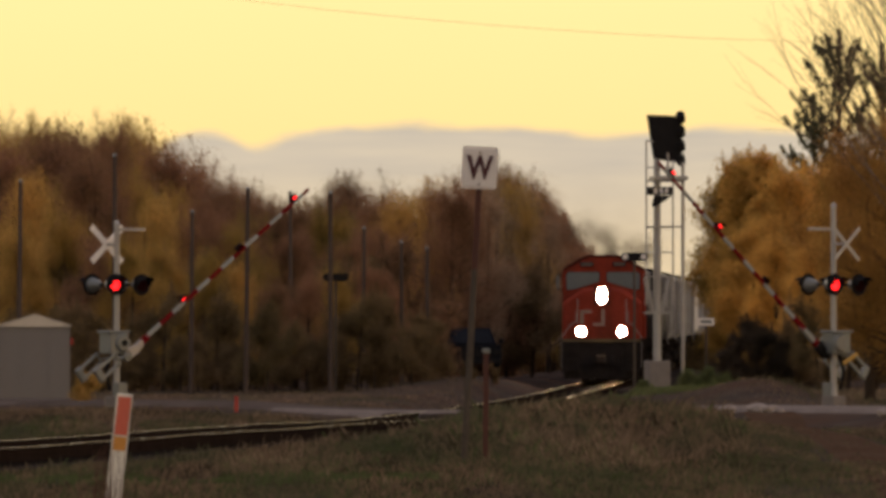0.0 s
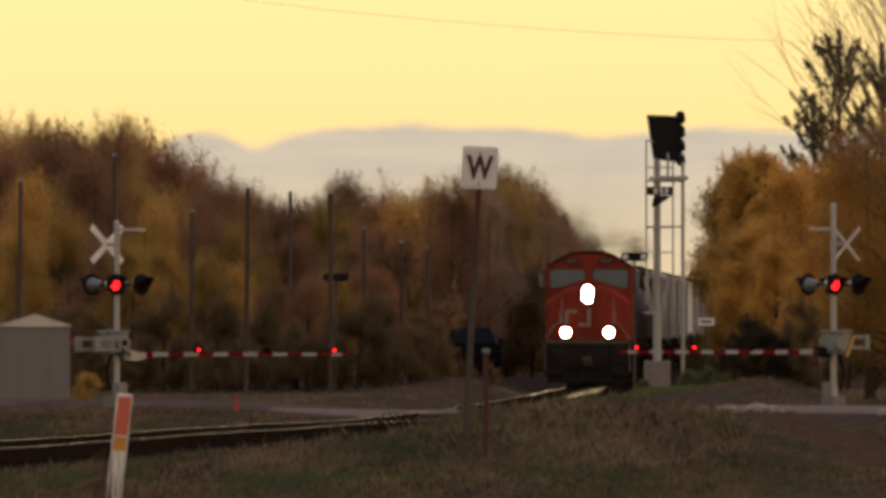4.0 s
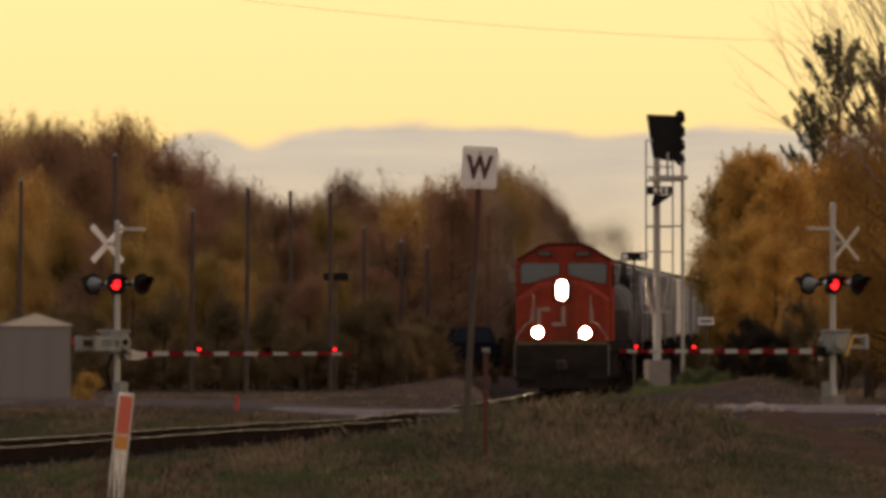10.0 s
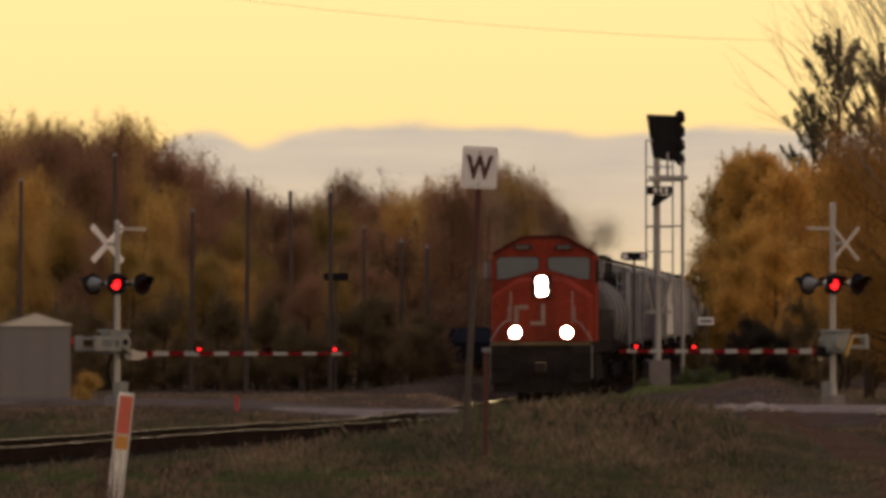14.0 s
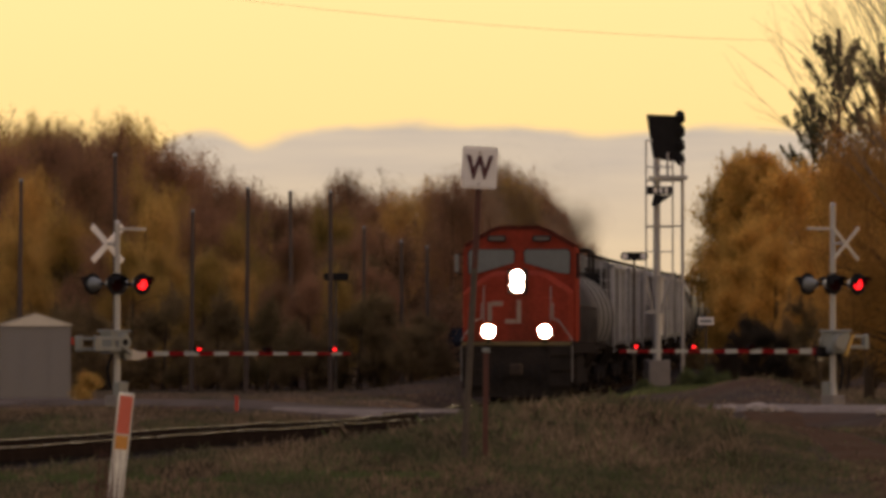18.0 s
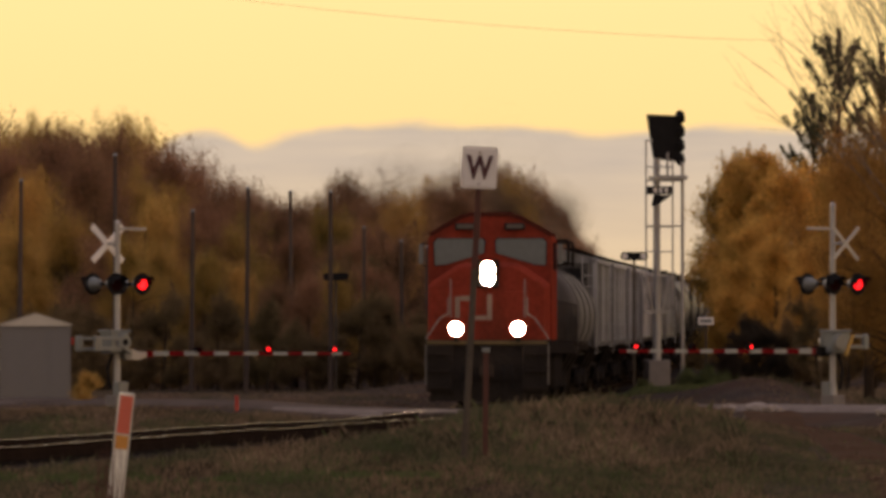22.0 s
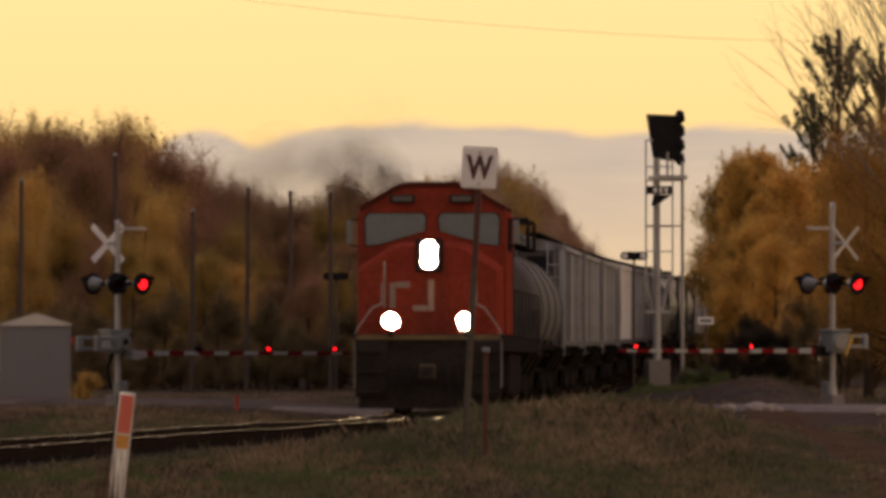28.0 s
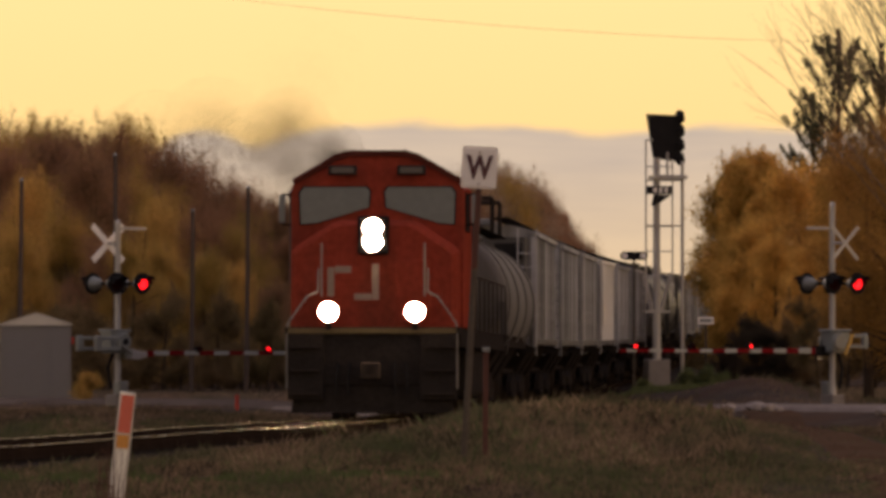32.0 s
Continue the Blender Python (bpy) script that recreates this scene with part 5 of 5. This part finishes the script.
def bare_meshes(seed, h):
    """A leafless tree: long slanting limbs that fork into fine twigs, with a few last buds."""
    r = np.random.default_rng(seed)
    bm = bm_new()
    vs, fs = [], []
    tube(bm, (0, 0, -0.3), (0.1, 0, h * 0.55), 0.13, 0.09, 8)

    def fork(p, d, ln, rad, depth):
        q = p + d * ln
        tube(bm, tuple(p), tuple(q), rad, rad * 0.6, 5)
        if depth == 0:
            leaf_cloud(vs, fs, tuple(q), 0.10, 3, 0.012, r)
            return
        for k in range(3):
            nd = (d + Vector(r.normal(0, 0.24, 3))).normalized()
            fork(p.lerp(q, 0.45 + 0.275 * k), nd, ln * r.uniform(0.5, 0.75), rad * 0.6, depth - 1)

    for i in range(9):
        e = radians(50 + 32 * i / 8)
        d = Vector((-math.cos(e), r.normal(0, 0.25), math.sin(e))).normalized()
        fork(Vector((0.05, 0, h * (0.36 + 0.026 * i))), d, r.uniform(1.9, 2.7), 0.014, 3)
    return to_mesh("trunk", bm, M["twig"]), raw("crown", vs, fs, M["leaf_brown"])


def plant(meshes, x, y, scale, rz, name, label, category, group):
    t = thing(name, pose(x, y, ground_z(x, y) if y < 300 else -0.2, 0, 0, rz) @ Matrix.Diagonal((scale, scale, scale, 1)), label, category, group)
    part("trunk", meshes[0], None, t)
    part("crown", meshes[1], None, t)
    return t


def skyline(px):
    pts = [(-60, 200), (0, 186), (70, 176), (140, 172), (190, 192), (230, 210), (290, 246), (350, 284), (420, 328), (480, 356), (540, 340), (600, 320), (660, 316), (720, 328), (800, 326), (890, 312), (950, 340), (1000, 400), (1040, 436), (1060, 445)]
    for (a, ya), (b, yb) in zip(pts, pts[1:]):
        if a <= px <= b:
            return ya + (yb - ya) * (px - a) / (b - a)
    return 420


brown = [tree_meshes(10 + i, 10.0, 3.5, M["leaf_brown"], 26, 520, 0.056, 0.12, 0.12, 0.42, 1.35) for i in range(3)]
gold = [tree_meshes(20 + i, 10.0, 3.2, M["leaf_gold"], 26, 470, 0.060, 0.08, 0.10, 0.45, 1.35) for i in range(3)]
orange = [tree_meshes(30 + i, 10.0, 2.6, M["leaf_orange"], 26, 250, 0.092, 0.12, 0.16, 0.55, 1.0) for i in range(3)]
spire = [tree_meshes(35 + i, 10.0, 1.5, M["leaf_orange"], 26, 130, 0.085, 0.12, 0.16, 0.75, 1.1) for i in range(2)]
wispy = [tree_meshes(90 + i, 10.0, 2.4, M["leaf_tan"], 24, 210, 0.050, 0.12, 0.12, 0.5, 1.2) for i in range(2)]
russet = [tree_meshes(50 + i, 10.0, 3.4, M["leaf_russet"], 30, 420, 0.055, 0.08, 0.15, 0.3) for i in range(2)]
shrub = [tree_meshes(40 + i, 3.0, 1.5, M["leaf_olive"], 12, 260, 0.058, 0.05, 0.1, 0.2) for i in range(3)]
scrub = [tree_meshes(46 + i, 3.0, 1.5, M["leaf_brown"], 12, 260, 0.058, 0.05, 0.1, 0.2) for i in range(2)]
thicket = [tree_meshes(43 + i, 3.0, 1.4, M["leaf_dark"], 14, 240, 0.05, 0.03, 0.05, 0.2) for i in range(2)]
shrub_gold = tree_meshes(49, 0.62, 0.48, M["leaf_gold"], 14, 90, 0.03, 0.03, 0.0, 0.1)
rng = random.Random(5)
for row, (dist, shrink) in enumerate(((285, 1.0), (265, 0.97), (245, 0.93), (228, 0.80), (214, 0.62))):
    px = -90 + row * 17
    while px < 1050:
        d = dist + rng.uniform(-7, 7)
        x = (px - 784) / 11000 * d
        if x < track_x(d) - 4.2 and not (d < 240 and px > 700):
            h = ((632 - skyline(px)) / 11000 * d + 1.3) * shrink * rng.uniform(0.86, 1.03)
            kind = gold if rng.random() < (0.18, 0.25, 0.35, 0.5, 0.55)[row] else brown
            kind = wispy if px > 850 and rng.random() < 0.75 else kind
            lab = "half-bare tree in the wood, paled tan to imitate a smoke veil" if kind is wispy else "golden-leaved autumn poplar in the wood" if kind is gold else "brown half-bare autumn tree in the wood"
            plant(rng.choice(kind), x, d, h / 10.8, rng.uniform(0, 360), "autumn_tree", lab, "tree", "autumn wood")
        px += rng.uniform(54, 86)
for px, top, d in ((392, 312, 262), (414, 332, 255), (440, 346, 266), (466, 356, 258)):
    plant(brown[px % 3], (px - 784) / 11000 * d, d, ((632 - top) / 11000 * d + 1.3) / 10.8, px * 3, "autumn_tree", "brown half-bare autumn tree in the wood", "tree", "autumn wood")
for dist in (335, 385):
    px = 870
    while px < 1052:
        d = dist + rng.uniform(-8, 8)
        x = (px - 784) / 11000 * d
        if x < track_x(d) - 3.4:
            h = ((632 - skyline(px)) / 11000 * d + 1.2) * rng.uniform(0.9, 1.03)
            plant(rng.choice(wispy + brown), x, d, h / 10.2, rng.uniform(0, 360), "autumn_tree", "tree at the far end of the wood, tan ones paled for smoke", "tree", "autumn wood")
        px += rng.uniform(15, 24)
px = -60
while px < 765:
    d = rng.uniform(196, 208)
    x = (px - 784) / 11000 * d
    if x < track_x(d) - 3.4:
        plant(rng.choice(shrub), x, d, rng.uniform(0.5, 0.95), rng.uniform(0, 360), "shrub", "olive and yellow shrub at the wood's edge", "shrub", "shrubs along the wood")
    px += rng.uniform(26, 48)
for d, x0, x1, lo, hi in ((222, -100, 720, 0.9, 1.6), (216, 830, 905, 0.16, 0.22), (262, 780, 960, 1.2, 2.1), (290, 860, 1060, 1.3, 2.2), (330, 920, 1110, 1.0, 1.6)):
    px = x0
    while px < x1:
        dd = d + rng.uniform(-5, 5)
        x = (px - 784) / 11000 * dd
        if x < track_x(dd) - (2.7 if d == 216 else 3.6):
            plant(rng.choice(shrub + scrub), x, dd, rng.uniform(lo, hi), rng.uniform(0, 360), "shrub", "brown and olive thicket under the trees", "shrub", "shrubs along the wood")
        px += rng.uniform(28, 46)
for px, d, k in ((1185, 440, 1.5), (1212, 436, 1.7), (1238, 430, 1.5), (1190, 330, 0.55), (1215, 322, 0.6), (1240, 315, 0.7), (1268, 318, 0.8), (1300, 300, 0.9), (1335, 300, 0.9), (1370, 290, 1.0), (1405, 214, 0.7), (1450, 210, 0.9), (1500, 206, 1.0), (1550, 208, 1.1), (1600, 205, 1.0)):
    plant(rng.choice(shrub), (px - 784) / 11000 * d, d, k, px, "shrub", "dark olive shrub under the poplars", "shrub", "shrubs under the poplars")
# near-black leaf clumps fill the space at the poplars' feet
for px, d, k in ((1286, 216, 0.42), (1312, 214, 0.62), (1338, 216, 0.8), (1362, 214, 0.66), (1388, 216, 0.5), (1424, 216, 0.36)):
    plant(rng.choice(thicket), (px - 784) / 11000 * d, d, k, px, "shrub", "near-black thicket filling the space under the poplars", "shrub", "shrubs under the poplars")
plant(shrub_gold, -8.65, 151, 1.0, 20, "shrub", "small yellow-green bush beside the hut", "shrub", "")
# right-hand side: orange poplars, pines
for px, top, d in ((1292, 320, 262), (1318, 300, 250), (1296, 276, 251), (1322, 281, 254), (1346, 258, 248), (1368, 276, 252), (1395, 296, 245), (1440, 300, 250), (1495, 290, 240), (1550, 290, 246), (1600, 280, 240), (1302, 420, 242), (1330, 400, 236), (1375, 420, 232), (1430, 430, 228), (1480, 420, 226), (1540, 410, 224)):
    x = (px - 784) / 11000 * d
    plant(rng.choice(spire if top < 282 else orange), x, d, ((632 - top) / 11000 * d + 1.2) / 10.2, rng.uniform(0, 360), "orange_poplar", "dense orange-leaved poplar beside the track", "tree", "orange poplars")
sp1, sp2 = pine_meshes(60, 12.0, 2.4), pine_meshes(61, 12.0, 2.4)
for m_, px, top, d in ((sp1, 1486, 62, 268), (sp2, 1562, 84, 272), (sp2, 1440, 175, 276)):
    plant(m_, (px - 784) / 11000 * d, d, ((632 - top) / 11000 * d + 1.3) / 12.0, 40, "pine", "sparse dark grey-green pine above the poplars", "tree", "pines")
for px, top, d in ((1540, 235, 165), (1610, 215, 160)):
    plant(rng.choice(russet), (px - 784) / 11000 * d, d, ((632 - top) / 11000 * d + 1.3) / 10.2, rng.uniform(0, 360), "russet_tree", "spreading russet-orange tree with bare lower boughs", "tree", "russet trees")
bare = bare_meshes(70, 9.5)
plant(bare, 8.55, 112, 1.0, 0, "bare_tree", "leafless tree with long thin twigs against the sky", "tree", "bare trees")
plant(bare, 9.35, 114, 1.08, 14, "bare_tree", "leafless tree with long thin twigs against the sky", "tree", "bare trees")


def grass_field(name, label, material, x0, x1, y0, y1, n, h0, h1, w, seed, keep=lambda x, y: True):
    r = np.random.default_rng(seed)
    vs, fs = [], []
    for _ in range(n):
        y = y0 + (y1 - y0) * r.uniform()
        x = r.uniform(x0, x1) * y / 100
        if abs(x - track_x(y)) < 1.75 or abs(road_off(x, y)) < 4.6 or abs(x - lane_x(y)) < 0.85 and 80 < y < 137 and r.uniform() < (0.98 if abs(x - lane_x(y)) < 0.6 else 0.6) or not keep(x, y):
            continue
        z = ground_z(x, y)
        cl = 0.55 + 0.45 * noise.noise((x * 0.9, y * 0.25, 2))
        lane = 0.4 if abs(x - lane_x(y)) < 1.7 else 0.45 if x < track_x(y) else 0.75 if y < 80 else 1.0
        h = lane * r.uniform(h0, h1) * (0.5 + cl) * min(1.0, y / 100) ** 1.5 * (1.6 if r.uniform() < 0.03 else 1)
        a, l = r.uniform(0, 6.28), r.normal(0, 0.3) * h
        ww = w * min(1.0, y / 110)
        dx, dy = math.cos(a) * ww, math.sin(a) * ww
        k = len(vs)
        vs += [(x - dx, y - dy, z - 0.03), (x + dx, y + dy, z - 0.03), (x + l * 0.4 + dx * 0.6, y, z + h * 0.6), (x + l, y + l * 0.3, z + h)]
        fs.append((k, k + 1, k + 2)); fs.append((k, k + 2, k + 3))
    return tagged(new(name, raw(name, vs, fs, material)), label, "grass", kind="stuff")


grass_field("dry_grass", "tall dry straw-coloured grass beside the track", M["straw"], -8, 8.5, 57, 136, 260000, 0.06, 0.26, 0.0065, 3, lambda x, y: not (x > 3.5 and -9 < road_off(x, y) < 0) and (y > 74 or x > 0 or y < 69 or noise.noise((x * 2, y * 0.5, 31)) > 0.25))
grass_field("green_grass", "low green grass among the dry stems", M["green"], -8, 8.5, 57, 116, 130000, 0.05, 0.20, 0.006, 4, lambda x, y: noise.noise((x * 0.8, y * 0.09, 41)) > (-0.30 if y < 84 else -0.05))
grass_field("verge_grass", "low brown verge grass beyond the road", M["straw"], -8, 8.5, 136, 215, 42000, 0.04, 0.15, 0.016, 5)
bush = [tree_meshes(80 + i, 0.75, 0.75, M["bush_green"], 12, 150, 0.036, 0.05, 0.0, 0.1) for i in range(2)]
for bx, by, bs in ((7.55, 190, 0.72), (8.1, 188, 0.78), (6.0, 186, 0.42), (8.75, 192, 0.66)):
    plant(bush[int(bx * 10) % 2], bx, by, bs, bx * 50, "green_bush", "low rounded green bush beside the signal base", "bush", "green bushes")
def tall_stems():
    """A few tall dry stems that stand before the foot of the marker post."""
    r = np.random.default_rng(77)
    vs, fs = [], []
    for _ in range(80):
        x, y, h, lean = -2.56 + r.normal(0, 0.07), r.uniform(46.6, 47.7), r.uniform(0.65, 1.12), r.normal(0, 0.07)
        k = len(vs)
        for u in (0.0, 0.5, 1.0):
            w = 0.0042 * (1 - 0.8 * u)
            vs += [(x + lean * u * u - w, y, -0.72 + h * u), (x + lean * u * u + w, y, -0.72 + h * u)]
        fs += [(k, k + 1, k + 3, k + 2), (k + 2, k + 3, k + 5, k + 4)]
    tagged(new("tall_stems", raw("tall_stems", vs, fs, M["weed"])), "thin dead brown stems before the marker post's foot", "grass", kind="stuff")


tall_stems()
grass_field("verge_weeds", "green weeds round the signal base", M["bush_green"], 2.6, 4.8, 165, 205, 9000, 0.10, 0.3, 0.016, 6)


def boulder(x, y, r, seed):
    bm = bm_new()
    bmesh.ops.create_icosphere(bm, subdivisions=3, radius=r)
    for v in bm.verts:
        k = 1 + 0.35 * noise.noise(v.co * (1.6 / r) + Vector((seed * 7, 0, 0)))
        v.co = Vector((v.co.x * k * 1.25, v.co.y * k, v.co.z * k * 0.75))
    ob = new("boulder", to_mesh("boulder", bm, M["rock"], True))
    ob.matrix_basis = pose(x, y, ground_z(x, y) + r * 0.35, 0, 0, seed * 40)
    tagged(ob, "pale rounded boulder at the edge of the gravel road", "boulder", "boulders along the road")


for i, (px, by, br) in enumerate(((1226, 127, 0.17), (1243, 127.5, 0.12), (1290, 128, 0.18), (1342, 128, 0.22), (1362, 127, 0.19), (1380, 127, 0.12), (1566, 124, 0.2))):
    boulder((px - 784) / 11000 * by, by, br * 0.85, i + 1)


def build_truck():
    """A dark blue pickup parked beyond the track, seen over the brush."""
    T = thing("pickup_truck", pose(1.25, 236, ground_z(1.25, 238) + 0.02, 0, 0, 4), "dark blue pickup truck parked behind the brush", "truck")
    blue = M["truck_blue"]
    body = [(-0.98, 0.45), (0.98, 0.45), (1.0, 0.8), (0.96, 1.18), (-0.96, 1.18), (-1.0, 0.8)]
    part("body", prism(bm_new(), body, 0, 5.3, bevel=0.05), blue, T)
    bm = bm_new()
    loft(bm, [[(-0.9, 1.5, 1.17), (0.9, 1.5, 1.17), (0.9, 4.0, 1.17), (-0.9, 4.0, 1.17)], [(-0.72, 2.2, 1.82), (0.72, 2.2, 1.82), (0.72, 3.6, 1.82), (-0.72, 3.6, 1.82)]])
    part("cabin", bm, blue, T)
    bm = bm_new()
    loft(bm, [[(-0.78, 1.50, 1.24), (0.78, 1.50, 1.24), (0.78, 1.60, 1.24), (-0.78, 1.60, 1.24)], [(-0.66, 2.08, 1.74), (0.66, 2.08, 1.74), (0.66, 2.18, 1.74), (-0.66, 2.18, 1.74)]])
    part("windscreen", bm, M["truck_glass"], T)
    part("bumper", box(bm_new(), -0.98, 0.98, -0.12, 0.05, 0.42, 0.62, 0.03), M["black"], T)
    part("grille", box(bm_new(), -0.6, 0.6, -0.03, 0.02, 0.68, 1.0, 0.02), M["black"], T)
    for sx in (-1, 1):
        part("headlamp", box(bm_new(), sx * 0.8 - 0.13, sx * 0.8 + 0.13, -0.03, 0.02, 0.78, 1.0, 0.02), M["black"], T)
        part("mirror", box(bm_new(), sx * 1.12 - 0.1, sx * 1.12 + 0.1, 1.9, 1.98, 1.2, 1.4, 0.02), M["black"], T)
        for wy in (1.0, 4.3):
            w = part("tyre", tube(bm_new(), (sx * 0.76, wy, 0.36), (sx * 0.98, wy, 0.36), 0.36, 0.36, 20), M["black"], T)
            part("rim", tube(bm_new(), (sx * 0.95, wy, 0.36), (sx * 0.99, wy, 0.36), 0.2, 0.2, 14), M["galv"], w)


build_truck()


def build_plume():
    """Thin diesel exhaust: loose clouds of soot over the engine hood, each a rigid puff."""
    P = thing("exhaust_plume", Matrix(), "thin brown diesel exhaust drifting over the locomotive", "smoke")
    r = np.random.default_rng(9)
    puffs = []
    for x, y, z, rad, n in ((0.0, 10.0, 5.05, 0.45, 420), (-0.3, 10.5, 5.5, 0.6, 480), (0.5, 11.5, 5.3, 0.6, 380), (-0.9, 10.0, 5.9, 0.75, 460), (0.9, 13.0, 5.0, 0.75, 420), (1.4, 13.6, 4.8, 0.6, 380), (1.3, 14.0, 5.2, 0.6, 300), (-1.6, 9.0, 5.6, 0.8, 420), (-2.4, 8.5, 5.8, 0.9, 380), (0.2, 12.0, 6.1, 0.8, 380), (0.8, 13.5, 6.5, 0.9, 360), (-0.6, 12.5, 7.1, 1.0, 300), (-3.3, 8.0, 5.4, 1.0, 340), (1.4, 15.0, 5.2, 0.8, 340), (-1.4, 11.0, 6.6, 0.9, 220), (-2.8, 9.0, 4.7, 0.9, 320)):
        vs, fs = [], []
        leaf_cloud(vs, fs, (0, 0, 0), rad * 1.5, n * (72 if x > 0 and z < 6 else 105 if z < 6 else 12), 0.0050, r)
        ob = tagged(part("puff", raw("puff", vs, fs, M["soot"]), None, P), kind="stuff")
        ob.location = (x, y, z)
        puffs.append(ob)
    return P, puffs


plume, plume_puffs = build_plume()
train.append((plume, 0.0))

# ---------------------------------------------------------------- what moves
def motions():
    times = [i * 2.0 for i in range(17)]
    for ob, back in train:
        rows, long = [], 20.5 if back == 0 else CAR
        for t in times:
            y = front_y(t) + back
            dx, dz = track_x(y + long) - track_x(y), track_z(y + long) - track_z(y)
            lean = 0.19 * step(116, 109, y) if back == 0 else 0.0
            rows.append((t, pose(track_x(y) + lean, y, track_z(y), math.degrees(math.atan2(dz, long)), 0, -math.degrees(math.atan2(dx - lean, long)))))
        walk(ob, rows)
    arm = [(0.0, 34.6), (0.5, 29.6), (1.0, 24.4), (1.5, 19.2), (2.0, 14.4), (2.5, 10.0), (3.0, 5.6), (3.4, 1.6), (3.7, 0.0), (32.0, 0.0)]
    for a, gain, yaw in ((arm_a, 1.03, 0), (arm_b, 1.02, 7.5)):
        loc = a.location.copy()
        walk(a, [(t, Matrix.Translation(loc) @ pose(0, 0, 0, 0, 0, yaw) @ pose(0, 0, 0, 0, -d * gain, 0)) for t, d in arm])
    for i, ob in enumerate(plume_puffs):
        loc = ob.location.copy()
        walk(ob, [(t, Matrix.Translation(loc + Vector((0.12 * math.sin(t + i) - (2.9 if loc.x > 0 else 1.3) * step(23, 29, t), 0, 0.10 * math.sin(0.7 * t + 2 * i) - (0.55 if loc.x > 0 else 0.35) * step(23, 29, t)))) @ pose(0, 0, 0, 0, 25 * t * (1 if i % 2 else -1), 0)) for t in [k * 2.0 for k in range(17)]])
    # flashers: added shutters hide the lit lenses of a pair by turns
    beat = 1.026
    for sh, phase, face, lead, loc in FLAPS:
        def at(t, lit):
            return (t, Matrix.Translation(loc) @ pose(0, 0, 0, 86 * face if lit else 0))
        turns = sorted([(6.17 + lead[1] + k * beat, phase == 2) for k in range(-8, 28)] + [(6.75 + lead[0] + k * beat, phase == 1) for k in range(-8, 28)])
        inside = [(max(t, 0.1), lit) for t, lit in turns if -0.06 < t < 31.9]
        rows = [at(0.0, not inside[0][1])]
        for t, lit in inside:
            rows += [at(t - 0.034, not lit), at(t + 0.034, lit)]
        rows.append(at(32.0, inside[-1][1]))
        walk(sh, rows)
    # rolling wheels of the locomotive and the first wagons
    for ws, r in [(w, 0.51) for w in loco_wheels] + [(w, 0.46) for w in r1w + g1w]:
        loc = ws.location.copy()
        rows = []
        for i in range(230):
            t = min(32.0, i * 0.14)
            rows.append((t, Matrix.Translation(loc) @ pose(0, 0, 0, math.degrees((front_y(0) - front_y(t)) / r))))
        walk(ws, rows)


motions()
